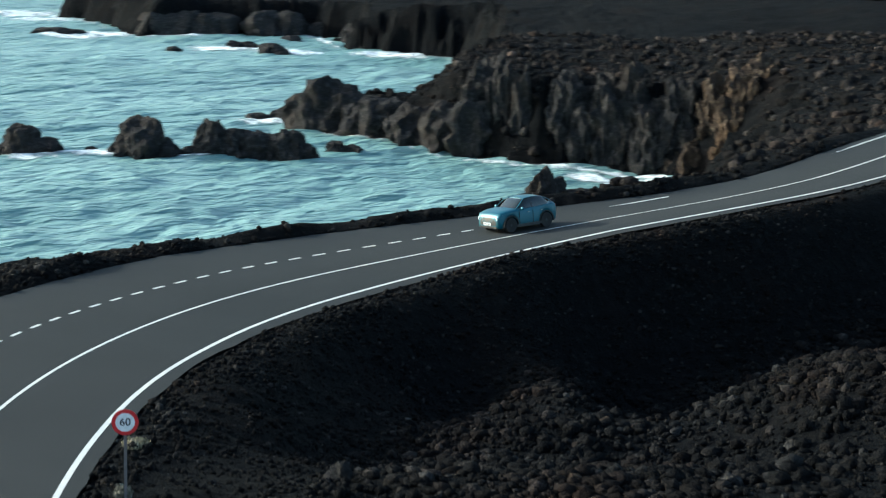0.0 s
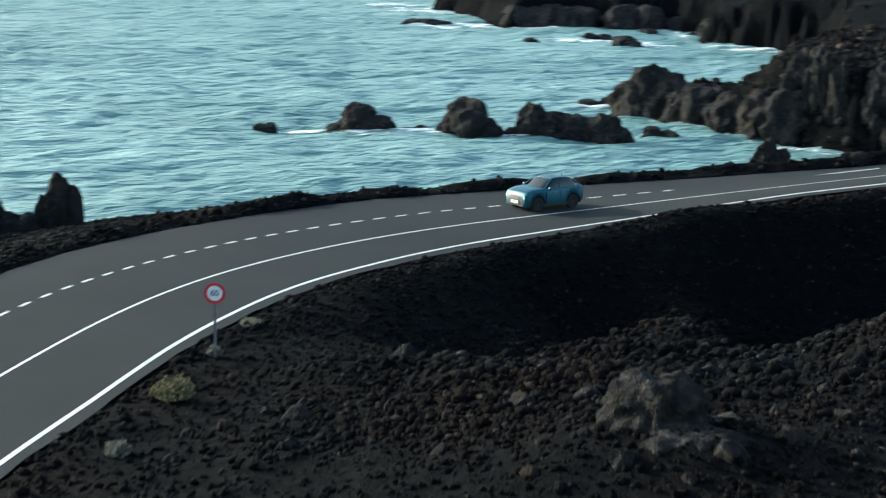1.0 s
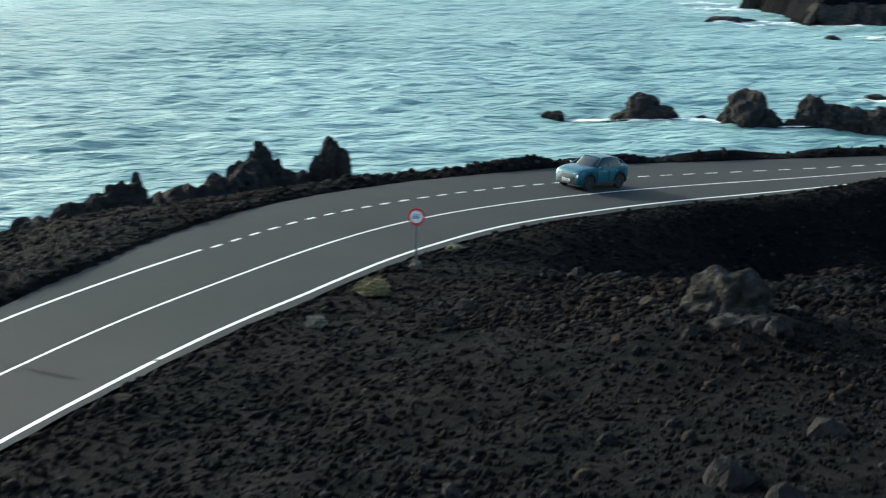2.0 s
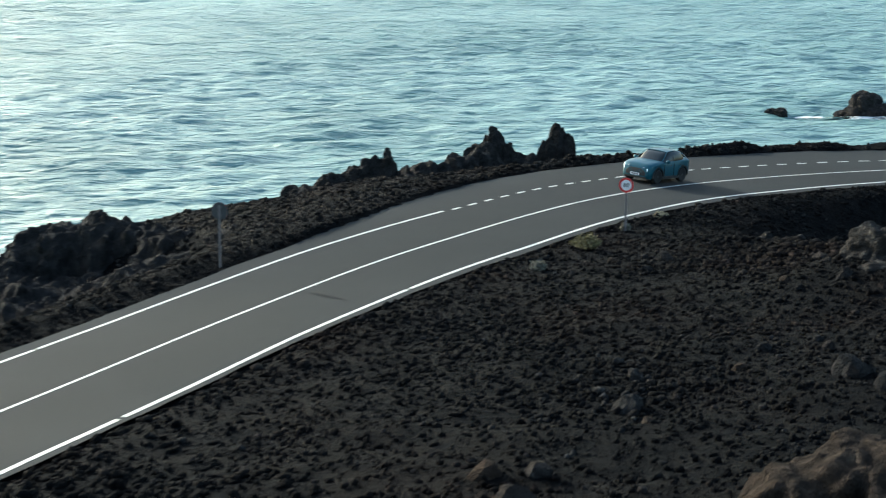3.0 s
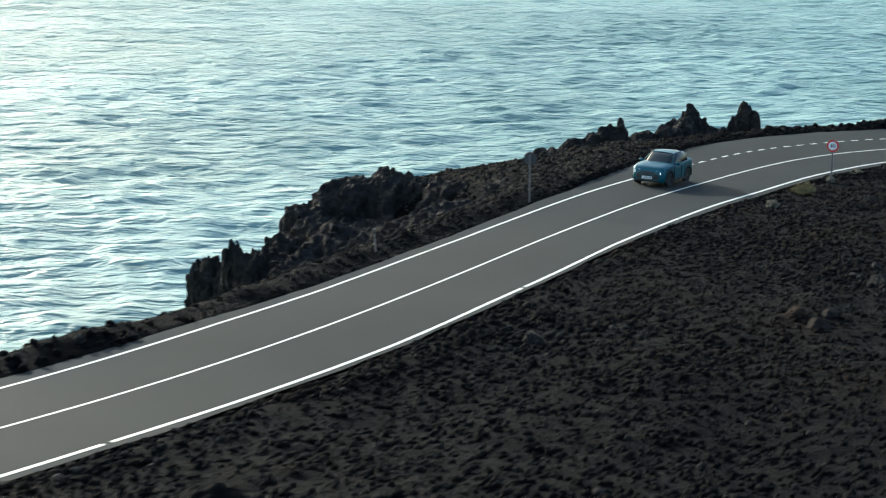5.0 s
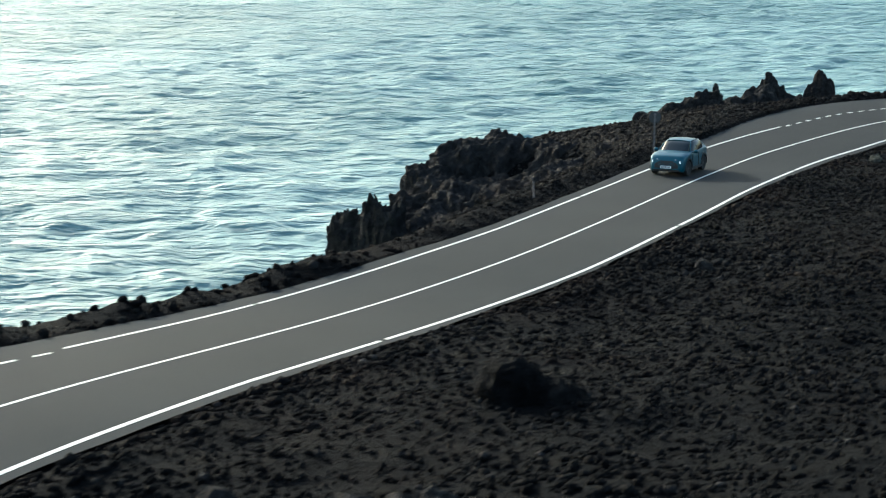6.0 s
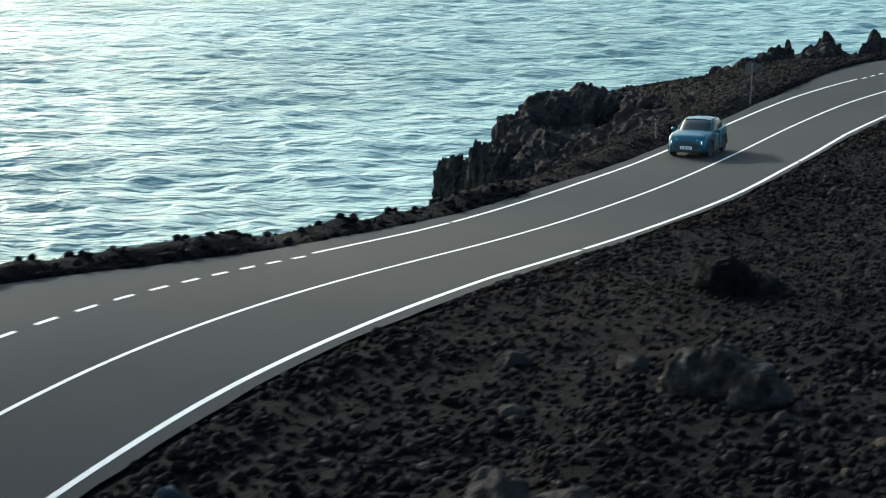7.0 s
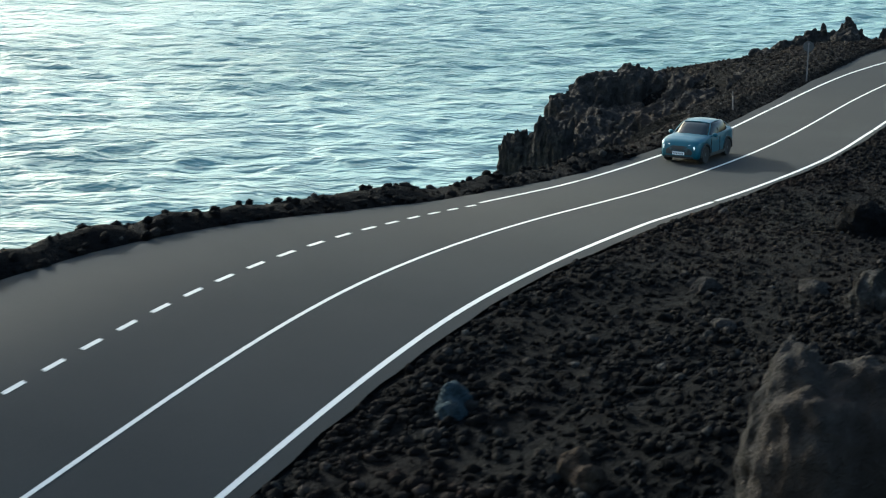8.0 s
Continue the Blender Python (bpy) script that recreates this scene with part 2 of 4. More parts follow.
def ground_height(x, y):
    u, st = lateral(x, y)
    d = shore_distance(x, y)
    rz = road_z(st) + cross_fall(st) * np.clip(u, -4, 4)
    far = smooth(y, 62, 110)
    # landward lava field
    land = rz - 0.04 + 0.5 * smooth(u, 6, 14) * (1 - smooth(st, -6, 8)) + 0.6 * smooth(u, 13, 22) * (1 - smooth(st, -6, 8))
    land = land - 2.0 * smooth(u, 4.6, 10) * smooth(st, 0, 14) * (1 - far)
    land = land - 2.8 * smooth(u, 4.8, 11) * (1 - smooth(u, 13, 20)) * smooth(st, 15, 30) * (1 - far)
    land = land + 3.0 * np.exp(-((x - 21.5) / 5.0)**2 - ((y - 16) / 8.0)**2) + 2.7 * np.exp(-((x - 10.4) / 2.6)**2 - ((y - 24) / 7.5)**2)
    land = land + 1.2 * np.exp(-((x - 13.5) / 3.5)**2 - ((y + 9.5) / 3.5)**2)
    off = np.maximum(u - RIGHT_EDGE(st), LEFT_EDGE(st) - u)
    # seaward shelf, falling towards the crags
    steep = 0.42 - 0.22 * smooth(st, -14, 6)
    shelf = rz - 0.02 + 0.25 * smooth(-u, 3.8, 5) * smooth(st, -42, -30) * (1 - smooth(st, -10, 0)) - steep * np.clip(off - 1.4, 0, 15)
    shelf = shelf - 3.0 * smooth(-x, 13, 19) * (1 - smooth(y, -9, -3))
    z = np.where(u > 0, land, shelf)
    hill = -5.0 + 0.012 * np.maximum(y - 150, 0) + 0.05 * np.maximum(x - 20, 0) * (1 - smooth(y, 260, 330)) - 3.4 * smooth(y, 268, 292) * (1 - smooth(x, 0, 40))
    hill = hill - 4.8 * (1 - smooth(x, -1, 7)) * (1 - smooth(y, 180, 230))
    hill = hill + 2.5 * smooth(x, 30, 44) * (1 - smooth(y, 150, 210)) + 1.2 * fbm(x, y, 26, 4, 11)
    hill = hill + 1.5 * smooth(x, 42, 66) * smooth(y, 195, 240)
    z = z * (1 - far) + hill * far
    # the shelf rises to a low swell between the road sign and the pinnacles
    z = z + 0.6 * np.exp(-((x + 16.0) / 5.0)**2 - ((y - 0.0) / 9.0)**2)
    # relief
    rough = smooth(off, 0.2, 4.0)
    lumps = np.abs(fbm(x, y, 3.2, 4, 5)) * 0.34 + fbm(x, y, 9.0, 3, 21) * 0.3 + fbm(x, y, 1.3, 3, 31) * 0.13 + np.maximum(fbm(x, y, 0.62, 2, 37), 0) * 0.05
    z = z + rough * (lumps - 0.05) * (0.8 + 0.8 * far)
    # loose berm along the sea side of the asphalt
    z = z + 0.42 * np.exp(-((off - 1.1) / 0.7)**2) * (u < 0) * np.clip(0.6 + 1.1 * fbm(x, y, 3.1, 4, 77), 0.1, 1.6) * (1 - smooth(st, -44, -24) * (1 - smooth(st, 4, 20)))
    z = z + 0.08 * np.exp(-((off - 0.9) / 0.6)**2) * (u > 0) * (0.3 + value_noise(x * 0.7, y * 0.7, 79))
    # carriageway bed
    z = np.where(off < 0.15, np.minimum(z, rz - 0.12), z)
    # cliff
    dd = d + (1.2 + 2.2 * far) * fbm(x, y, 6.0, 4, 41) + (0.5 + 0.9 * far) * fbm(x, y, 1.9, 3, 43)
    wide = np.where(y > 60, 8.0, 2.6) + 4.0 * smooth(y, 84, 130) * (1 - smooth(y, 138, 150))
    face = smooth(dd, -0.6, wide)
    face = np.where(face > 0.97, 1.0, 0.75 * face + 0.25 * np.floor(face * 5 + fbm(x, y, 4, 2, 51)) / 5)
    face = np.clip(face, 0, 1)
    return np.where(dd < -0.6, SEA - 2.5 + 0.02 * np.maximum(d, -60), (SEA - 2.5) * (1 - face) + z * face)


def mesh_object(name, verts, faces, mat, smooth_shade=False, parent=None):
    me = bpy.data.meshes.new(name)
    me.from_pydata(verts, [], faces)
    me.materials.append(mat)
    if smooth_shade:
        me.polygons.foreach_set("use_smooth", [True] * len(me.polygons))
    ob = new(name, me)
    ob.parent = parent
    return ob


def grid_object(name, xs, ys, height, mat, keep=None, smooth_shade=True):
    """A sheet over the lines xs and ys, made in one go."""
    X, Y = np.meshgrid(xs, ys)
    Z = height(X, Y)
    nx, ny = len(xs), len(ys)
    idx = np.arange(nx * ny).reshape(ny, nx)
    quads = np.stack([idx[:-1, :-1], idx[:-1, 1:], idx[1:, 1:], idx[1:, :-1]], -1).reshape(-1, 4)
    if keep is not None:
        k = keep(X, Y, Z)
        kq = (k[:-1, :-1] | k[:-1, 1:] | k[1:, 1:] | k[1:, :-1]).reshape(-1)
        quads = quads[kq]
        used = np.zeros(nx * ny, bool)
        used[quads.reshape(-1)] = True
        remap = np.cumsum(used) - 1
        co = np.stack([X, Y, Z], -1).reshape(-1, 3)[used]
        quads = remap[quads]
    else:
        co = np.stack([X, Y, Z], -1).reshape(-1, 3)
    me = bpy.data.meshes.new(name)
    me.vertices.add(len(co))
    me.vertices.foreach_set("co", co.astype(np.float32).reshape(-1))
    me.loops.add(len(quads) * 4)
    me.loops.foreach_set("vertex_index", quads.astype(np.int32).reshape(-1))
    me.polygons.add(len(quads))
    me.polygons.foreach_set("loop_start", np.arange(0, len(quads) * 4, 4, dtype=np.int32))
    me.polygons.foreach_set("loop_total", np.full(len(quads), 4, np.int32))
    me.polygons.foreach_set("use_smooth", np.full(len(quads), smooth_shade))
    me.update(calc_edges=True)
    me.materials.append(mat)
    return new(name, me), co


# ---- ground and sea ----
gx = np.concatenate([[-400, -200, -140], np.arange(-104, -36, 1.6), np.arange(-36, 34, 0.27), np.arange(34, 80, 1.3), np.arange(80, 200, 6), [240, 320, 500, 900, 2500]])
gy = np.concatenate([[-2500, -900, -400, -250, -180, -140, -120], np.arange(-108, -88, 1.5), np.arange(-88, 62, 0.27), np.arange(62, 190, 0.9), np.arange(190, 400, 1.8),
                     np.arange(400, 640, 12), [700, 900, 1400, 2600]])
ground, _ = grid_object("ground", gx, gy, ground_height, M_GROUND, keep=lambda X, Y, Z: Z > SEA - 2.4)
tagged(ground, "dark volcanic lava ground falling in cliffs to the sea", "ground", kind="structure")


def swell(x, y):
    near = 1 - smooth(np.hypot(x + 30, y - 80), 280, 420)
    c, s = math.cos(0.65), math.sin(0.65)
    a_, b_ = x * c + y * s, -x * s + y * c
    w = fbm(a_ * 0.4, b_, 3.6, 3, 61) * 0.62 + fbm(a_ * 0.35, b_, 13.0, 2, 71) * 0.45 - np.abs(fbm(a_ * 0.5, b_, 2.4, 2, 81)) * 0.45
    return SEA + w * near


sx = np.concatenate([[-4000, -1800, -900, -600, -440], np.arange(-360, -140, 3.0), np.arange(-140, 30, 0.6), np.arange(36, 80, 8), [200, 800, 4000]])
sy = np.concatenate([[-4000, -1500, -500, -250], np.arange(-150, -60, 3.0), np.arange(-60, 230, 0.55), np.arange(230, 460, 1.6), np.arange(470, 800, 12), [900, 1200, 1800, 2800, 4800]])
sea, _ = grid_object("sea", sx, sy, swell, M_WATER)
tagged(sea, "choppy teal sea with small wind waves", "water", kind="structure")

# ---- road ----


def ribbon(name, ys, left, right, up, mat, parent=None):
    """A strip along the road between two offsets, six wide."""
    verts, faces = [], []
    w = 6 if np.max(np.abs(np.asarray(right(ys)) - np.asarray(left(ys)))) > 1 else 1
    for i, y in enumerate(ys):
        a_, b_ = float(left(y)), float(right(y))
        for k in range(w + 1):
            verts.append(tuple(road_point(np.float64(y), a_ + (b_ - a_) * k / w, up)))
        if i:
            o = i * (w + 1)
            for k in range(w):
                faces.append((o + k - w - 1, o + k - w, o + k + 1, o + k))
    return mesh_object(name, verts, faces, mat, True, parent)


rng = np.random.default_rng(4)
ys_road = np.arange(-128, 124, 0.6)
wob = lambda y: 0.10 * (value_noise(np.asarray(y) * 0.9, np.asarray(y) * 0.0, 8) - 0.5) + 0.16 * (value_noise(np.asarray(y) * 0.25, np.asarray(y) * 0.0, 9) - 0.5)
road = ribbon("road", ys_road, lambda y: LEFT_EDGE(y) - 0.1 + wob(y), lambda y: RIGHT_EDGE(y) + wob(y + 300), 0.0, M_ASPHALT)
tagged(road, "smooth dark grey asphalt coast road in a bend", "road", kind="structure")
LANE = 3.02


def line(name, y0, y1, u, width, step=0.6):
    ys = np.linspace(y0, y1, max(2, int(abs(y1 - y0) / step) + 1))
    return ribbon(name, ys, lambda y: u - width / 2 + 0 * y, lambda y: u + width / 2 + 0 * y, 0.006, M_PAINT, road)


line("centre_line", -128, 122, 0.0, 0.11)
for y0, y1 in ((-128, -54.2), (-53.9, -33.2), (-32.95, -16.0), (-15.8, 122)):
    line("edge_line", y0, y1, LANE, 0.15)
for y0, y1 in ((-59.84, -51.4), (-51.2, -27.6), (-27.45, -1.4)):
    line("edge_line", y0, y1, -LANE, 0.13)
line("edge_line", 41.4, 122, -LANE, 0.13)
for y0, step, stop in ((-61.19, -1.30, -104.0), (16.05, 1.365, 40.6), (14.66, -1.41, -1.2)):
    y = y0
    while (y - stop) * step < 0:
        s_ = math.sqrt(1 + float(heading(y))**2)
        line("lane_dash", y, y + 0.68 / s_, -LANE + (0.18 if y < -50 else 0.1), 0.13, 0.3)
        y += step / s_

# ---- rocks, crags, islands ----


def rock_bm(seed, lumps, sub, jag, fine, slim=0.15, block=3.0):
    """Jagged rock from overlapping lumps (x, y, base, top, radius), each a displaced dome."""
    out = bmesh.new()
    off = Vector((seed * 7.31, seed * 3.17, seed * 1.93))
    for k, (x, y, base, top, r) in enumerate(lumps):
        bm = bmesh.new()
        bmesh.ops.create_icosphere(bm, subdivisions=sub, radius=1.0)
        h = top - base
        for v in bm.verts:
            c = v.co.copy()
            c *= (abs(c.x)**block + abs(c.y)**block + abs(c.z)**block)**(-1 / block)
            q = Vector((c.x * r, c.y * r, c.z * h)) / max(r, 0.4) + off + Vector((k * 5.1, 0, 0))
            n1 = noise.fractal(q * 1.1, 1.0, 2.0, 4)
            n2 = abs(noise.noise(q * 2.3 + Vector((9, 4, 2))))
            n3 = noise.fractal(q * 5.0, 0.9, 2.1, 3)
            rr = 1 + jag * (0.42 * n1 - 0.5 * n2 + 0.12) + fine * n3 * 0.16
            taper = 1.0 - slim * max(c.z, 0)
            zz = c.z * (1 + jag * 0.20 * n1 + 0.06 * fine * n3)
            v.co = Vector((x + c.x * r * rr * taper, y + c.y * r * rr * taper, base + max(zz, -0.25) * h))
        me = bpy.data.meshes.new("lump")
        bm.to_mesh(me)
        bm.free()
        out.from_mesh(me)
        bpy.data.meshes.remove(me)
    return out


def rock_thing(name, lumps, mat, label, category, seed, sub=4, jag=1.0, fine=1.0, group="", slim=0.15, block=3.0):
    x0, y0 = lumps[0][0], lumps[0][1]
    z0 = min(l[2] for l in lumps)
    bm = rock_bm(seed, [(x - x0, y - y0, b - z0, t - z0, r) for x, y, b, t, r in lumps], sub, jag, fine, slim, block)
    me = bpy.data.meshes.new(name)
    bm.to_mesh(me)
    bm.free()
    me.materials.append(mat)
    ob = new(name, me)
    ob.location = (x0, y0, z0)
    if len(lumps) > 1:
        fuse = ob.modifiers.new("fuse", "REMESH")
        fuse.mode, fuse.voxel_size = "VOXEL", max(0.05, min(l[4] for l in lumps) * 0.09)
    return tagged(ob, label, category, group)


W0 = SEA - 0.8
SEA_ROCK = "jagged black lava rock standing in foaming water"
for seed, lumps in enumerate((
        [(-40.6, 144, W0, -11.0, 2.3), (-38.0, 144, W0, -12.3, 1.7), (-43.0, 143.4, W0, -13.2, 1.4)],
        [(-27.9, 144.6, W0, -10.1, 2.7), (-25.8, 144.4, W0, -11.9, 1.9), (-30.0, 144.8, W0, -12.2, 1.6)],
        [(-20.6, 146, W0, -10.0, 2.0), (-17.8, 146, W0, -11.0, 2.2), (-14.6, 146, W0, -11.2, 2.2), (-12.2, 145.6, W0, -10.9, 1.6), (-10.6, 145.4, W0, -12.1, 1.3), (-23.0, 146, W0, -13.0, 1.2)],
        [(-7.6, 150.4, W0, -12.6, 1.2), (-5.8, 150.3, W0, -12.9, 1.3)],
        [(-29.5, 272, W0, -12.1, 2.2), (-27.5, 271, W0, -13.0, 1.8)],
        [(-37.5, 283, W0, -12.8, 1.6), (-35, 284, W0, -12.9, 1.8)], [(-47, 272, W0, -13.2, 1.5)], [(-28.5, 298, W0, -12.7, 2.2)],
        [(-76.5, 303, W0, -12.9, 4.0), (-73.0, 304, W0, -13.1, 2.4)], [(-50, 140.5, W0, -13.2, 0.8), (-51.4, 140.8, W0, -13.3, 0.7)],
        [(-33.4, 145, W0, -13.1, 0.8)], [(-12, 283, W0, -12.9, 2.2)], [(-17, 179, W0, -12.7, 1.8), (-20, 178, W0, -13.1, 1.5)])):
    rock_thing("sea_rock", lumps, M_SEAROCK, SEA_ROCK, "rock", seed + 3, 4 if len(lumps) > 1 else 3, 1.0, 1.0, "rocks in the sea")

rock_thing("sea_pillar", [(-11.2, 171, W0, -8.0, 3.4), (-8.4, 170, W0, -8.6, 3.0), (-13.6, 172.5, W0, -9.8, 2.3), (-6.4, 168.5, W0, -9.6, 2.2)], M_SEAROCK,
           "tall dark lava rock at the tip of the promontory", "rock", 31, 4)
rock_thing("shore_crag", [(-3.4, 164, W0, -9.0, 3.2), (0.6, 160, W0, -9.4, 3.2), (4.0, 156.5, W0, -9.2, 3.0), (7.6, 155, W0, -7.6, 3.2), (-6.2, 166, W0, -10.4, 2.2)], M_SEAROCK,
           "low ragged lava crags joining the stack to the shore", "rock", 33, 4)
wall_lumps = []
rw = np.random.default_rng(5)
for k in range(34):
    f = k / 33
    wall_lumps.append((7 + 24 * f + float(rw.uniform(-0.8, 0.8)), 155.5 - 9.0 * f + float(rw.uniform(-1.6, 1.6)), W0, float(rw.uniform(-9.5, -3.4)), float(rw.uniform(1.2, 2.4))))
rock_thing("sea_cliff", wall_lumps, M_SEAROCK, "dark fissured lava cliff face above the cove", "cliff", 55, 4, 1.0, 1.8, "", 0.08, 4.0)
for k in range(5):
    lumps_ = [(-58 + 11 * k + float(rw.uniform(-3, 3)) + 3 * q, 306 + float(rw.uniform(-2, 5)) + 2 * k * (k < 4) - 8 * (k == 4), W0, float(rw.uniform(-11, -8.2)), float(rw.uniform(3, 5))) for q in range(4)]
    rock_thing("shore_crag", lumps_, M_SEAROCK, "far dark lava crags along the bay", "rock", 90 + k, 3, 1.0)
rock_thing("cliff_outcrop", [(35.6, 142.5, -13, -3.4, 2.2), (37.4, 143.6, -12, -2.6, 2.2), (34.2, 142.0, -13, -5.6, 1.9), (38.6, 141.6, -13, -5.4, 2.0), (36.8, 140.6, -13, -7.4, 1.8), (34.8, 140.4, -13, -9.6, 1.5), (38.0, 140.0, -13, -9.2, 1.5), (33.2, 144.6, -13, -4.6, 2.0)], M_CLIFF,
           "weathered ochre and pale grey rock face above the cove", "rock", 35, 5, 1.1, 1.8, "", 0.1, 4.0)
rock_thing("shore_boulder", [(30.4, 143.4, W0, -10.6, 1.6), (31.8, 143.8, W0, -11.0, 1.3), (28.8, 144.6, W0, -12.4, 1.1)], M_BROWN, "rounded brown boulders at the head of the cove", "rock", 37, 4, 0.6)

rock_thing("crag", [(-25.7, -3.3, -8, -1.75, 1.7), (-27.4, -4.6, -8, -2.3, 1.8), (-24.3, -2.4, -7, -2.05, 1.7), (-28.3, -6.8, -9, -3.6, 1.7), (-22.9, -2.2, -7, -2.35, 1.6), (-26.0, -7.6, -9, -4.0, 2.2),
                    (-27.6, -9.4, -10, -4.6, 1.6), (-23.5, -6, -9, -3.6, 2.6), (-21.4, -3.6, -7, -2.0, 1.5), (-20.0, -2.4, -7, -2.0, 1.7), (-18.4, -1.0, -6, -1.4, 1.9), (-20.5, -6.5, -8, -3.1, 2.4),
                    (-26.4, -12.2, -11, -5.2, 1.7), (-23.4, -10.4, -10, -4.2, 2.2), (-18.0, -6.0, -7, -2.3, 2.2), (-20.0, -10.5, -9, -3.4, 2.3), (-16.8, -9.5, -7, -2.1, 2.0), (-16.5, -3.5, -6, -1.4, 2.0)], M_CRAG,
           "big ragged dark lava crag at the cliff edge", "rock", 41, 5, 0.55, 1.5, "", 0.1, 4.0)
rock_thing("crag", [(-24.7, -18.6, -11, -4.15, 1.0), (-23.6, -18.5, -11, -4.3, 1.0), (-22.2, -18.8, -11, -3.3, 1.0), (-21.2, -19.1, -11, -3.15, 0.8), (-20.0, -18.3, -10, -4.3, 1.3), (-20.2, -16.0, -9, -4.0, 1.8),
                    (-23.6, -16.6, -10, -4.9, 1.6), (-18.2, -16.4, -9, -3.6, 1.7), (-17.2, -13.4, -8, -2.8, 2.0), (-15.4, -16.0, -8, -2.6, 1.7)], M_CRAG,
           "lower broken lava crag beside the open sea", "rock", 43, 5, 0.5, 1.5, "", 0.04, 5.0)
rock_thing("pinnacle", [(-24.0, 29.2, -6.0, -1.45, 0.78), (-23.95, 29.2, -2.4, -0.92, 0.3), (-23.3, 29.6, -6.0, -1.95, 0.75), (-24.8, 28.7, -6.0, -2.3, 0.85), (-22.5, 30.6, -6.0, -2.7, 1.0)], M_CRAG, "blocky lava pinnacle with a small knob on top", "rock", 45, 4, 0.6, 1.0, "", 0.12, 5.0)
rock_thing("pinnacle", [(-21.3, 32.5, -6.0, -1.15, 0.7), (-20.85, 32.8, -6.0, -1.7, 0.65), (-21.8, 32.2, -6.0, -2.0, 0.7)], M_CRAG, "tooth-shaped upright lava pinnacle", "rock", 47, 4, 0.45, 1.0, "", 0.2, 5.0)
rock_thing("pinnacle", [(-16.3, 6.9, -1.6, 0.95, 0.5), (-16.9, 6.5, -1.6, 0.65, 0.7), (-17.6, 6.0, -1.8, 0.35, 0.8), (-18.5, 5.2, -2.0, -0.1, 0.9), (-15.9, 7.7, -1.4, 0.2, 0.6), (-19.6, 4.4, -2.2, -0.6, 0.9)], M_CRAG, "jagged lava fin rising from the shelf", "rock", 49, 4, 1.0, 1.0, "", 0.1)
rock_thing("ridge_crag", [(-17.8, 11.5, -3.4, -0.6, 1.0), (-19.0, 15.0, -3.8, -0.8, 1.1), (-20.2, 19.0, -4.2, -1.1, 1.2), (-21.2, 22.5, -4.6, -1.3, 1.2), (-22.4, 25.6, -4.8, -1.6, 1.2)], M_CRAG, "low broken lava ridge along the cliff top", "rock", 50, 4, 1.0, 1.0, "", 0.1)
rock_thing("roadside_crag", [(11.3, 54.7, -2.6, -0.45, 0.75), (12.0, 55.2, -2.6, -1.0, 0.8), (13.6, 56.2, -2.6, -1.6, 1.2), (15.2, 57.2, -2.6, -1.7, 1.3), (10.6, 54.2, -2.8, -1.7, 0.8)], M_CRAG, "dark lava knob beside the road", "rock", 51, 4)

BIG = "large weathered grey lava boulder in the rubble field"


def on_ground(x, y):
    return float(ground_height(np.array([[float(x)]]), np.array([[float(y)]]))[0, 0])


g0 = on_ground(13.5, -9.4)
rock_thing("boulder", [(13.6, -9.3, g0 - 0.6, 3.45, 1.05), (14.3, -10.0, g0 - 0.6, 2.6, 1.15), (12.8, -10.0, g0 - 0.5, 2.2, 0.9), (14.6, -8.6, g0 - 0.6, 2.4, 1.0)], M_BOULDER, "tall pale grey boulder with streaked ragged faces", "boulder", 61, 5, 1.1, 1.5, "", 0.25)
g0 = on_ground(19.6, -34.6)
rock_thing("boulder", [(19.6, -31.6, g0 - 0.8, 3.2, 1.1), (20.6, -30.6, g0 - 0.8, 3.7, 1.3), (19.0, -32.4, g0 - 0.8, 2.5, 1.0), (21.6, -31.9, g0 - 0.8, 3.1, 1.4)], M_BROWN, "brown weathered boulder half sunk in rubble", "boulder", 63, 5, 0.7, 1.2)
g0 = on_ground(21.5, -77.5)
rock_thing("boulder", [(20.9, -77.9, g0 - 0.8, 5.9, 0.95), (21.9, -77.5, g0 - 0.8, 6.0, 1.25), (21.6, -78.5, g0 - 0.8, 5.6, 1.1), (23.1, -77.3, g0 - 0.8, 5.8, 1.3)], M_CRAG, "massive dark boulder with a lit upper edge", "boulder", 65, 5, 0.3, 0.7, "", 0.12, 3.0)
g0 = on_ground(18.1, -66.2)
rock_thing("boulder", [(17.6, -66.4, g0 - 0.4, g0 + 0.85, 0.5), (18.3, -66.2, g0 - 0.4, g0 + 0.95, 0.65), (19.1, -66.3, g0 - 0.4, g0 + 0.8, 0.7)], M_BOULDER, "pale-topped broken lava boulder", "boulder", 67, 4, 0.8, 1.4)
g0 = on_ground(12.0, -76.1)
rock_thing("boulder", [(12.0, -76.0, g0 - 0.3, g0 + 0.6, 0.36), (12.2, -76.3, g0 - 0.3, g0 + 0.35, 0.34)], M_BLUEROCK, "bluish grey lava block beside the road", "boulder", 69, 4, 0.6)
g0 = on_ground(16.2, -77.6)
rock_thing("boulder", [(16.2, -77.6, g0 - 0.3, g0 + 0.55, 0.4), (16.6, -77.8, g0 - 0.3, g0 + 0.4, 0.35)], M_BROWN, "reddish brown lava block", "boulder", 71, 4, 0.6)
g0 = on_ground(13.4, -56.9)
rock_thing("boulder", [(13.5, -57.1, g0 - 0.4, 3.95, 0.75), (14.2, -56.6, g0 - 0.4, 3.6, 0.85), (12.9, -57.0, g0 - 0.4, 3.2, 0.6)], M_ROCKS, "black lava hump in the rubble", "boulder", 73, 4, 0.7)

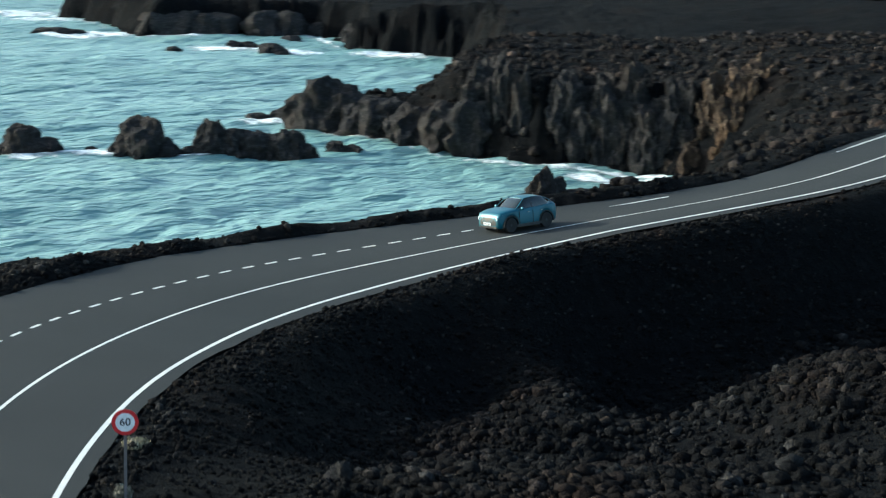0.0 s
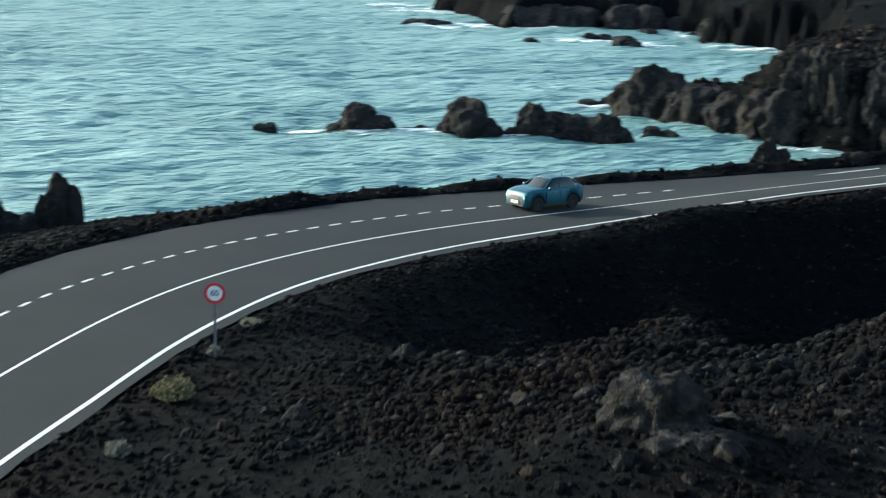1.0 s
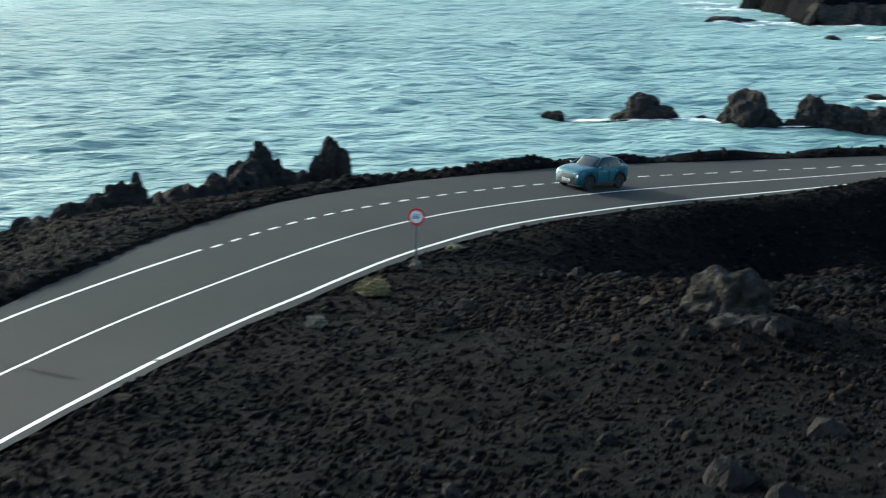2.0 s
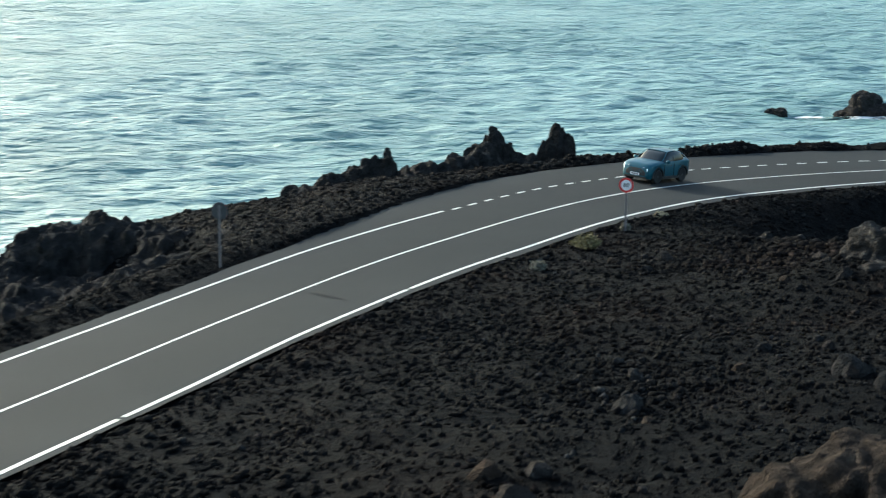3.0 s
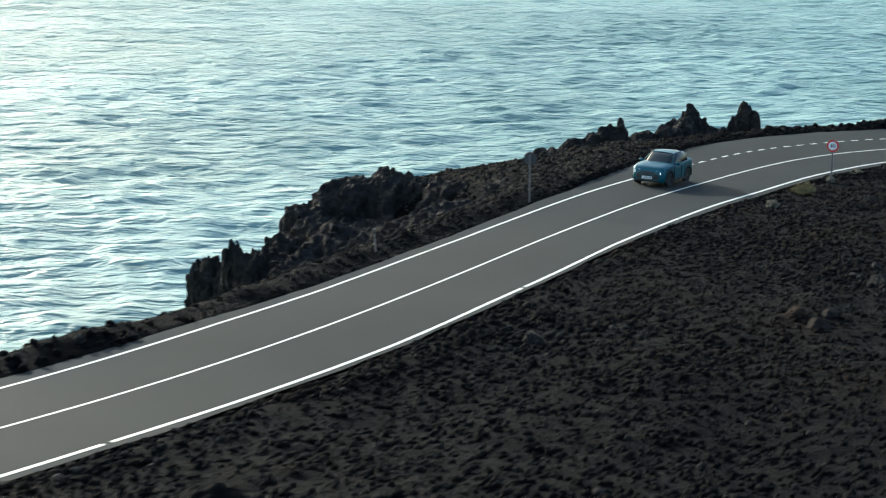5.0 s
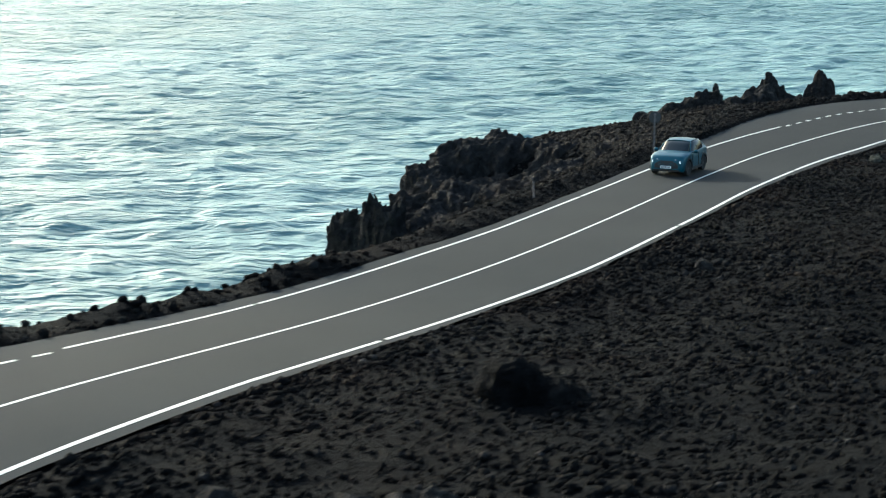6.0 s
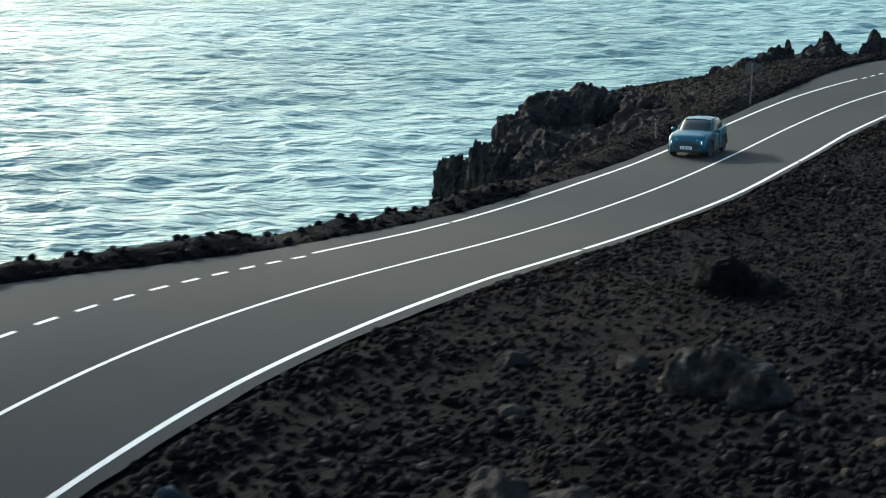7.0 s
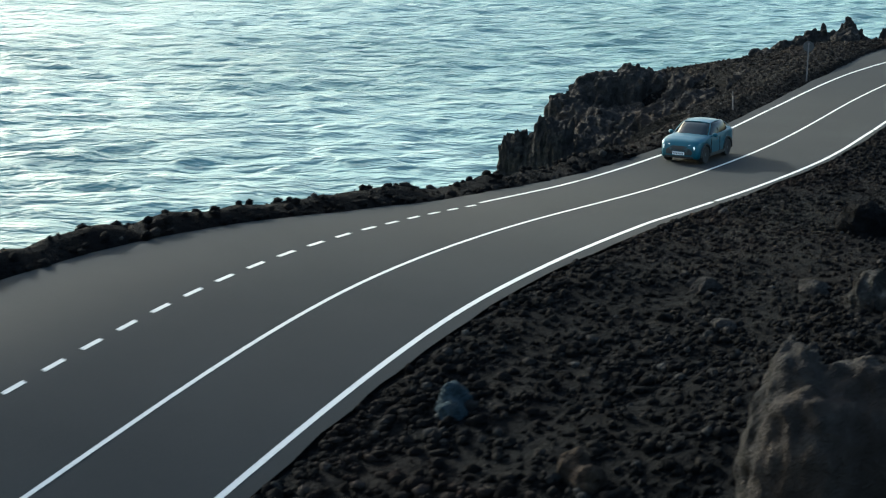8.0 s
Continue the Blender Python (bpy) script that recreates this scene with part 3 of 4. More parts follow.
# boulders that can be told apart: four shapes, many copies
rng = np.random.default_rng(11)
kinds = []
for k in range(6):
    lumps = [(0, 0, -0.5, 0.5, 0.6)]
    bm = rock_bm(80 + k, lumps, 2, 1.0, 0.6)
    me = bpy.data.meshes.new("boulder")
    bm.to_mesh(me)
    bm.free()
    me.materials.append((M_ROCKS, M_BROWN, M_CRAG, M_ROCKS, M_CRAG, M_ROCKS)[k])
    kinds.append(me)
BL = ("rough black lava boulder among the rubble", "brown lava boulder among the rubble", "rough black lava boulder among the rubble", "rough black lava boulder among the rubble", "rough black lava boulder among the rubble", "rough black lava boulder among the rubble")
count = 0
while count < 130:
    x, y = float(rng.uniform(2, 30)), float(rng.uniform(-84, 34))
    u, st = lateral(np.array([x]), np.array([y]))
    if u[0] < 5.0 or value_noise(np.array([x * 0.13]), np.array([y * 0.13]), 91)[0] < 0.48 + 0.12 * (y < -10) * (y > -55):
        continue
    if (st[0] > 6 and u[0] < 12) or (-62 < y < -46 and x > 8):
        continue
    s = float(0.25 + 0.6 * rng.random()**3)
    k = int(rng.integers(0, 6))
    ob = new("boulder", kinds[k])
    ob.matrix_basis = pose(x, y, on_ground(x, y) + 0.05 * s, float(rng.uniform(-20, 20)), float(rng.uniform(-20, 20)), float(rng.uniform(0, 360))) @ Matrix.Diagonal((s * float(rng.uniform(0.8, 1.4)), s, s * float(rng.uniform(0.7, 1.2)), 1))
    tagged(ob, BL[k], "boulder", "boulders in the lava field")
    count += 1


def rubble(name, label, xs, ys, sizes, seed, mat=M_ROCKS):
    """Loose stones as one body: displaced icosahedra, each its own island."""
    r = np.random.default_rng(seed)
    bm = bmesh.new()
    bmesh.ops.create_icosphere(bm, subdivisions=1, radius=1.0)
    base = np.array([v.co[:] for v in bm.verts])
    tris = np.array([[v.index for v in f.verts] for f in bm.faces])
    bm.free()
    m = len(xs)
    zs = ground_height(xs[None, :], ys[None, :])[0]
    P = np.repeat(base[None], m, 0) * r.uniform(0.72, 1.22, (m, len(base), 1))
    P = P * np.stack([r.uniform(0.7, 1.4, m), r.uniform(0.7, 1.2, m), r.uniform(0.55, 1.05, m)], -1)[:, None, :]
    a_ = r.uniform(0, 6.28, m)
    c, s = np.cos(a_)[:, None], np.sin(a_)[:, None]
    X, Y = P[..., 0] * c - P[..., 1] * s, P[..., 0] * s + P[..., 1] * c
    k = sizes[:, None]
    co = np.stack([xs[:, None] + X * k, ys[:, None] + Y * k, zs[:, None] + (P[..., 2] + 0.25) * k], -1).reshape(-1, 3)
    F = (tris[None] + (np.arange(m) * len(base))[:, None, None]).reshape(-1, 3)
    me = bpy.data.meshes.new(name)
    me.vertices.add(len(co))
    me.vertices.foreach_set("co", co.astype(np.float32).reshape(-1))
    me.loops.add(len(F) * 3)
    me.loops.foreach_set("vertex_index", F.astype(np.int32).reshape(-1))
    me.polygons.add(len(F))
    me.polygons.foreach_set("loop_start", np.arange(0, len(F) * 3, 3, dtype=np.int32))
    me.polygons.foreach_set("loop_total", np.full(len(F), 3, np.int32))
    me.update(calc_edges=True)
    me.materials.append(mat)
    return tagged(new(name, me), label, "rubble", kind="stuff")


rng = np.random.default_rng(21)
n0 = 150000
rx, ry = rng.uniform(-2, 34, n0), rng.uniform(-90, 46, n0)
u, st = lateral(rx, ry)
keep = (u > RIGHT_EDGE(st) + 0.15) & (u < 25) & (value_noise(rx * 0.35, ry * 0.35, 95) * 0.6 + rng.random(n0) * 0.7 > 0.42)
rx, ry = rx[keep], ry[keep]
clump = value_noise(rx * 0.16, ry * 0.16, 97)
size = 0.03 + 0.08 * rng.random(len(rx))**3 + 0.2 * np.maximum(clump - 0.5, 0) * rng.random(len(rx))**2 + 0.10 * smooth(-ry, 66, 76) * rng.random(len(rx))**3 + (0.25 * rng.random(len(rx))**8) * smooth(ry, -14, 6) * smooth(u[keep], 7, 12)
rubble("lava_rubble", "loose dark lava stones and clinker covering the field", rx, ry, size, 22)
# stones along the edges of the asphalt and over the seaward shelf
n1 = 5200
st = rng.uniform(-90, 62, n1)
side = rng.random(n1) < 0.62
off = rng.random(n1)**1.5 * 2.6 + 0.12
uu = np.where(side, LEFT_EDGE(st) - off, RIGHT_EDGE(st) + off * 0.5)
p_ = road_point(st, uu)
rubble("edge_stones", "lava stones heaped along the edge of the asphalt", p_[:, 0], p_[:, 1], np.where(side, 0.04 + (0.17 - 0.13 * smooth(st, -46, -38) * (1 - smooth(st, -2, 8))) * rng.random(n1)**3, 0.035 + 0.14 * rng.random(n1)**3), 24)
n2 = 60000
rx, ry = rng.uniform(-31, -4, n2), rng.uniform(-40, 42, n2)
u, st = lateral(rx, ry)
keep = (u < LEFT_EDGE(st) - 0.3) & (shore_distance(rx, ry) > 0.5)
rx, ry = rx[keep], ry[keep]
rubble("shelf_stones", "lava stones scattered over the seaward shelf", rx, ry, 0.025 + 0.12 * rng.random(len(rx))**7, 26, M_SHELF)
n3 = 26000
rx, ry = rng.uniform(-16, 75, n3), rng.uniform(58, 200, n3)
keep = shore_distance(rx, ry) > 0.5
rx, ry = rx[keep], ry[keep]
u, st = lateral(rx, ry)
keep = (np.abs(u) > 5) | (ry > 110)
rx, ry = rx[keep], ry[keep]
rubble("slope_stones", "boulders and clinker on the slopes across the cove", rx, ry, 0.10 + 0.55 * rng.random(len(rx))**7, 28, M_SLOPE)

# ---- breaking foam ----
SURF = [(-40, 142.6, 6.0), (-46, 141.5, 5.0), (-33, 143.6, 4.0), (-22, 144.6, 3.5), (-35.5, 144, 3), (-18, 176.5, 5), (28, 141, 5.5), (24, 138.5, 5.0), (20, 140, 4), (-33, 281, 8), (-25, 274, 8), (-8, 273, 10), (-40, 278, 7),
        (-66, 305, 9), (-72, 298, 8), (-85, 335, 12), (-50, 301, 5), (-4, 60, 4), (8, 66, 4), (-14, -40, 5), (-18, -46, 6), (-24, -50, 7), (-13, -33, 4), (-30, -30, 4), (-96, 352, 12)]


def foam_density(x, y):
    d = shore_distance(x, y)
    out = (0.30 * value_noise(x * 0.09, y * 0.09, 63) + 0.06) * np.exp(-(np.abs(d + 0.8) / 1.3)**2) + 0.15 * np.exp(-(np.minimum(d, 0) / 5.0)**2)
    for sx_, sy_, r_ in SURF:
        out = np.maximum(out, 0.52 * np.exp(-((x - sx_)**2 + ((y - sy_) * 1.5)**2) / r_**2))
    return out


fx, fy = np.arange(-110, 34, 0.9), np.arange(-70, 364, 0.9)
foam, co = grid_object("foam", fx, fy, lambda X, Y: swell(X, Y) + 0.10, M_FOAM, keep=lambda X, Y, Z: (foam_density(X, Y) > 0.07) & (shore_distance(X, Y) < 1.5))
att = foam.data.attributes.new("foam", "FLOAT", "POINT")
att.data.foreach_set("value", foam_density(co[:, 0], co[:, 1]).astype(np.float32))
tagged(foam, "white foam where waves break around the rocks", "foam", kind="stuff")

# ---- signs, posts, shrubs ----
M_STEEL = plain("galvanised_steel", (0.17, 0.15, 0.15), 0.6, 0.4)
M_GREYBACK = plain("sign_back_grey", (0.05, 0.05, 0.052), 0.8, 0.0)
M_SIGNRED = plain("sign_red", (0.55, 0.025, 0.03), 0.4)
M_SIGNWHITE = plain("sign_white", (0.80, 0.80, 0.80), 0.4)
M_INK = plain("sign_black", (0.02, 0.02, 0.025), 0.5)


def disc(r, y0, y1, seg=40):
    return lathe_early([(0.001, y0), (r - 0.006, y0), (r, (y0 + y1) / 2), (r - 0.006, y1), (0.001, y1)], seg)


def lathe_early(profile, seg=28):
    bm = bmesh.new()
    rows = [[bm.verts.new((r * math.cos(2 * math.pi * i / seg), yy, r * math.sin(2 * math.pi * i / seg))) for i in range(seg)] for r, yy in profile]
    for r0, r1 in zip(rows[:-1], rows[1:]):
        for i in range(seg):
            bm.faces.new((r0[i], r0[(i + 1) % seg], r1[(i + 1) % seg], r1[i]))
    return bm


def road_part(name, bm, mat, parent, label=""):
    me = bpy.data.meshes.new(name)
    bmesh.ops.recalc_face_normals(bm, faces=bm.faces)
    bm.to_mesh(me)
    bm.free()
    me.materials.append(mat)
    ob = new(name, me)
    ob.parent = parent
    if label:
        ob["label"] = label
    return ob


def round_sign(x, y, base, centre, turn, number, label):
    sign = tagged(new("road_sign"), label, "road sign")
    h = centre - base
    bm = bmesh.new()
    bmesh.ops.create_cube(bm, size=1, matrix=pose(0, 0.04, (h + 0.2) / 2 - 0.15) @ Matrix.Diagonal((0.07, 0.04, h + 0.5, 1)))
    road_part("post", bm, M_STEEL, sign)
    road_part("back_plate", disc(0.30, -0.002, 0.018), M_GREYBACK, sign).location = (0, 0, h)
    rim = road_part("red_ring", lathe_early([(0.215, -0.004), (0.215, -0.008), (0.297, -0.008), (0.297, -0.004)], 48), M_SIGNRED, sign, "red border ring")
    rim.location = (0, 0, h)
    road_part("white_face", disc(0.216, -0.007, -0.003), M_SIGNWHITE, sign).location = (0, 0, h)
    for z in (-0.14, 0.14):
        bm = bmesh.new()
        bmesh.ops.create_cube(bm, size=1, matrix=pose(0, 0.025, h + z) @ Matrix.Diagonal((0.14, 0.02, 0.03, 1)))
        road_part("clamp", bm, M_STEEL, sign)
    if number:
        fc = bpy.data.curves.new("number", "FONT")
        fc.body, fc.size, fc.align_x, fc.align_y, fc.extrude, fc.offset = number, 0.25, "CENTER", "CENTER", 0.002, 0.003
        tmp = new("number", fc)
        me = bpy.data.meshes.new_from_object(tmp.evaluated_get(bpy.context.evaluated_depsgraph_get()))
        bpy.data.objects.remove(tmp)
        me.materials.clear()
        me.materials.append(M_INK)
        ob = new("number", me)
        ob.parent = sign
        ob.matrix_basis = pose(0, -0.011, h, 90)
        ob["label"] = "black numerals"
    sign.matrix_basis = pose(x, y, base, 0, 0, turn)
    return sign


round_sign(0, 0, 0.07, 2.0, 12, "60", "round white speed limit sign with red border on a steel post")
round_sign(-6.8, -16.55, 1.15, 2.78, 196, "", "round road sign seen from its grey back on a steel post")
M_POST = plain("marker_post", (0.2, 0.16, 0.14), 0.7)
p0 = road_point(np.float64(-29.4), -4.35)


def marker_post(x, y):
    post = tagged(new("marker_post"), "short weathered roadside marker post", "post")
    z = on_ground(x, y)
    bm = bmesh.new()
    bmesh.ops.create_cone(bm, segments=10, radius1=0.035, radius2=0.03, depth=0.9, cap_ends=True, matrix=pose(0, 0, 0.45))
    road_part("shaft", bm, M_POST, post)
    bm = bmesh.new()
    bmesh.ops.create_cone(bm, segments=10, radius1=0.037, radius2=0.037, depth=0.12, cap_ends=True, matrix=pose(0, 0, 0.76))
    road_part("band", bm, M_INK, post)
    post.matrix_basis = pose(x, y, z, 2, -3, 0)


marker_post(float(p0[0]), float(p0[1]))


def shrub_material(name, dark, lite):
    m, nt, b = material(name)
    rnd = nt.nodes.new("ShaderNodeNewGeometry").outputs["Random Per Island"]
    nt.links.new(ramp(nt, rnd, [(0.0, dark), (1.0, lite)]).outputs[0], b.inputs["Base Color"])
    b.inputs["Roughness"].default_value = 0.8
    return m


M_DRY = shrub_material("dry_shrub", (0.05, 0.045, 0.018), (0.21, 0.175, 0.07))
M_STRAW = shrub_material("straw_shrub", (0.14, 0.12, 0.075), (0.36, 0.31, 0.2))
M_PALE = shrub_material("pale_shrub", (0.07, 0.065, 0.05), (0.22, 0.2, 0.15))


def shrub(x, y, r, h, mat, label, seed):
    """A cushion of thin twigs with small leaves."""
    rs = np.random.default_rng(seed)
    thing = tagged(new("shrub"), label, "shrub")
    verts, faces, lv, lf = [], [], [], []
    for _ in range(420):
        a_, t = rs.uniform(0, 6.283), math.sqrt(rs.random())
        lean = t * 1.25
        ln = (0.75 + 0.3 * rs.random()) * (1 - 0.12 * math.sin(3 * a_ + seed))
        tip = Vector((math.cos(a_) * math.sin(lean) * r * ln, math.sin(a_) * math.sin(lean) * r * ln, math.cos(lean) * h * ln))
        root = tip * 0.12 + Vector((0, 0, -0.08))
        sd = Vector((-math.sin(a_), math.cos(a_), 0.2)) * 0.009
        o = len(verts)
        verts += [root - sd, root + sd, tip]
        faces.append((o, o + 1, o + 2))
        for k in range(5):
            c = root.lerp(tip, 0.55 + 0.45 * rs.random()) + Vector(rs.uniform(-0.03, 0.03, 3))
            d1 = Vector(rs.normal(0, 1, 3)).normalized() * 0.045
            d2 = Vector(rs.normal(0, 1, 3)).normalized() * 0.02
            o = len(lv)
            lv += [c - d1, c + d2, c + d1, c - d2]
            lf.append((o, o + 1, o + 2, o + 3))
    mesh_object("twigs", verts, faces, mat, False, thing)
    mesh_object("leaves", lv, lf, mat, False, thing)
    thing.matrix_basis = pose(x, y, on_ground(x, y) - 0.02)


shrub(0.74, -4.6, 0.66, 0.66, M_DRY, "dry yellow-green cushion shrub on lava gravel", 1)
shrub(1.6, -9.7, 0.34, 0.36, M_PALE, "small pale dry shrub on lava gravel", 2)
shrub(-0.7, 4.6, 0.38, 0.24, M_STRAW, "low pale straw-coloured shrub beside the asphalt edge", 3)
shrub(-0.12, 0.25, 0.24, 0.34, M_PALE, "pale dry tuft at the foot of the sign post", 4)

# ---- far road on the hill ----
fv, ff = [], []
far_line = [(40, 330), (52, 300), (62, 272), (74, 246), (92, 222), (120, 200), (170, 178), (260, 160)]
for i in range(71):
    q = i / 10
    k = min(int(q), 6)
    x, y = (far_line[k][j] + (far_line[k + 1][j] - far_line[k][j]) * (q - k) for j in (0, 1))
    dx, dy = far_line[k + 1][0] - far_line[k][0], far_line[k + 1][1] - far_line[k][1]
    ln = math.hypot(dx, dy)
    z = on_ground(x, y) + 0.45
    for s in (-3.6, 3.6):
        fv.append((x - dy / ln * s, y + dx / ln * s, z))
    if i:
        ff.append((2 * i - 2, 2 * i - 1, 2 * i + 1, 2 * i))
tagged(mesh_object("road_far", fv, ff, M_ASPHALT), "distant stretch of the same asphalt road on the hill", "road", kind="structure")

# ---- the car ----
M_BLUE = plain("blue_car_paint", (0.001, 0.068, 0.100), 0.4, 0.3, 0.1, 0.04)
M_GLASS = plain("dark_car_glass", (0.006, 0.012, 0.014), 0.12, 0.0, 0.0, 0.1)
M_BLACK = plain("black_plastic", (0.015, 0.015, 0.016), 0.5)
M_TYRE = plain("tyre_rubber", (0.009, 0.009, 0.009), 0.85)
M_ALLOY = plain("alloy_rim", (0.07, 0.075, 0.08), 0.45, 0.7)
M_PLATE = plain("number_plate_white", (0.75, 0.76, 0.76), 0.4)
M_BAR = plain("plate_bars", (0.03, 0.03, 0.03), 0.5)
M_CHROME = plain("bright_trim", (0.6, 0.62, 0.63), 0.2, 1.0)
M_LAMP = plain("lamp_glass", (0.5, 0.54, 0.56), 0.1, 0.2, 1.0)
M_DAYLIGHT, nt_, b_ = material("daylight_lamp")
b_.inputs["Base Color"].default_value = (0.8, 0.85, 0.88, 1)
b_.inputs["Emission Color"].default_value = (0.85, 0.95, 1.0, 1)
b_.inputs["Emission Strength"].default_value = 0.35
M_RED = plain("tail_lamp_red", (0.35, 0.02, 0.02), 0.2, 0.0, 1.0)


CAR_FIT = (0.77, 0.94, 1.02)     # length, width, height of the compact body


def part(name, bm, mat, parent, label="", smooth_shade=True):
    me = bpy.data.meshes.new(name)
    bmesh.ops.recalc_face_normals(bm, faces=bm.faces)
    if not parent.name.startswith("wheel"):
        bm.transform(Matrix.Diagonal((*CAR_FIT, 1)))
    bm.to_mesh(me)
    bm.free()
    me.materials.append(mat)
    if smooth_shade:
        me.polygons.foreach_set("use_smooth", [True] * len(me.polygons))
        me.set_sharp_from_angle(angle=radians(38))
    ob = new(name, me)
    ob.parent = parent
    if label:
        ob["label"] = label
    return ob


def loft(sections, closed=True, caps=True):
    bm = bmesh.new()
    rows = [[bm.verts.new(p_) for p_ in s] for s in sections]
    k = len(rows[0])
    for r0, r1 in zip(rows[:-1], rows[1:]):
        for i in range(k if closed else k - 1):
            j = (i + 1) % k
            try:
                bm.faces.new((r0[i], r0[j], r1[j], r1[i]))
            except ValueError:
                pass
    if caps and closed:
        bm.faces.new(rows[0])
        bm.faces.new(rows[-1])
    return bm


def box(bm, m, sx, sy, sz, bevel=0.0):
    r = bmesh.ops.create_cube(bm, size=1, matrix=m @ Matrix.Diagonal((sx, sy, sz, 1)))
    if bevel:
        ed = list({e_ for v in r["verts"] for e_ in v.link_edges})
        bmesh.ops.bevel(bm, geom=ed, offset=bevel, segments=2, affect="EDGES")
    return bm


def lathe(profile, seg=28):
    """A body of revolution about the local y axis from (radius, y) pairs."""
    secs = []
    for r, yy in profile:
        secs.append([(r * math.cos(2 * math.pi * i / seg), yy, r * math.sin(2 * math.pi * i / seg)) for i in range(seg)])
    return loft(secs)


RW, TRACK = 0.34, 0.755
AX_F, AX_R = 1.40, -1.35


def build_car():
    car = new("car")
    tagged(car, "glossy blue fastback crossover car driving along the asphalt road", "car")
    # lower body: front is +x
    secs = []
    xs = np.concatenate([np.linspace(2.30, 2.1, 4), np.linspace(2.0, -2.0, 54), np.linspace(-2.1, -2.30, 4)])
    for x in xs:
        w = 0.92 * float(np.interp(x, [-2.30, -2.2, -1.9, -1.0, 0.8, 1.7, 2.1, 2.25, 2.30], [0.82, 0.90, 0.97, 1.0, 0.985, 0.99, 0.93, 0.87, 0.80]))
        top = float(np.interp(x, [-2.30, -2.22, -2.0, -1.2, 0.5, 1.0, 1.6, 2.05, 2.2, 2.30], [0.82, 1.04, 1.10, 1.05, 1.02, 1.035, 1.0, 0.93, 0.86, 0.70]))
        belt = float(np.interp(x, [-2.30, -2.2, -1.6, 0.6, 1.4, 2.1, 2.30], [0.80, 1.0, 1.04, 0.98, 0.96, 0.87, 0.68]))
        low = float(np.interp(x, [-2.30, -2.1, -1.8, 1.9, 2.2, 2.30], [0.42, 0.28, 0.22, 0.22, 0.22, 0.30]))
        arch = 0.0
        for ax in (AX_F, AX_R):
            q = 0.42**2 - ((x - ax) * CAR_FIT[0])**2
            if q > 0:
                arch = max(arch, RW + math.sqrt(q) - 0.02)
        lo = max(low, min(arch, belt - 0.14))
        mid = (lo + belt) / 2
        half = [(0.0, low), (w * 0.62, low), (w * 0.64, max(low, lo - 0.02)), (w * 0.93, lo), (w * 0.985, lo + 0.05), (w, mid), (w * 0.985, mid + 0.06), (w * 0.99, belt - 0.05), (w * 0.955, belt), (w * 0.84, top - 0.012), (w * 0.5, top), (0.0, top + 0.012)]
        ring = [(x, yy, zz) for yy, zz in half] + [(x, -yy, zz) for yy, zz in half[-2:0:-1]]
        secs.append(ring)
    body = part("body", loft(secs), M_BLUE, car)
    # greenhouse: belt outline to roof outline
    cab = []
    for f in np.linspace(0, 1, 7):
        k = f**0.85
        xf = 0.98 - 1.02 * k
        xr = -2.08 + 0.80 * k
        z = 0.98 + 0.45 * math.sin(min(1, f) * math.pi / 2)
        wy = 0.85 - 0.22 * f**1.3
        ring = []
        for i in range(28):
            a_ = 2 * math.pi * i / 28
            cx, sy_ = math.cos(a_), math.sin(a_)
            ex = abs(cx)**0.42 * (1 if cx > 0 else -1)
            ey = abs(sy_)**0.42 * (1 if sy_ > 0 else -1)
            ring.append(((xf + xr) / 2 + ex * (xf - xr) / 2, ey * wy * (1 - 0.10 * abs(ex)**3), z))
        cab.append(ring)
    part("glasshouse", loft(cab), M_GLASS, car, "dark tinted windscreen and side windows")
    # roof skin, slightly domed, falling to the tail
    roof = []
    for x in np.linspace(0.10, -1.75, 14):
        z = float(np.interp(x, [-1.75, -1.2, -0.5, 0.1], [1.27, 1.415, 1.45, 1.41])) + 0.01
        w = float(np.interp(x, [-1.5, -0.6, 0.1], [0.55, 0.62, 0.58]))
        ring = [(x, yy * w, z + 0.035 * (1 - yy * yy)) for yy in np.linspace(-1, 1, 9)] + [(x, yy * w, z - 0.03) for yy in (0.99, -0.99)]
        roof.append(ring)
    part("roof", loft(roof), M_BLUE, car, "blue domed roof panel")
    for s in (-1, 1):
        bm = loft([[(x + dx, s * (yy + dy), z + dz) for dx, dy, dz in ((0, 0, 0), (0.07, 0.012, 0), (0.07, -0.03, 0.01), (0, -0.03, 0.01))]
                   for x, yy, z in ((0.92, 0.80, 0.97), (0.62, 0.77, 1.14), (0.30, 0.69, 1.32), (0.02, 0.605, 1.43), (-0.6, 0.625, 1.47), (-1.35, 0.60, 1.41), (-1.78, 0.63, 1.26), (-2.10, 0.72, 1.08))])
        part("roof_pillar", bm, M_BLUE, car)
        bm = loft([[(x + dx, s * yy, z) for dx in (-0.05, 0.05)] + [(x + dx, s * (yy - 0.03), z) for dx in (0.05, -0.05)] for x, yy, z in ((-0.28, 0.852, 0.95), (-0.30, 0.80, 1.2), (-0.33, 0.63, 1.42))])
        part("door_pillar", bm, M_BLACK, car)
        # sill cladding and wheel arch trims
        part("sill", box(bmesh.new(), pose(0.02, s * 0.90, 0.27), 1.95, 0.08, 0.13, 0.03), M_BLACK, car, "black plastic sill cladding")
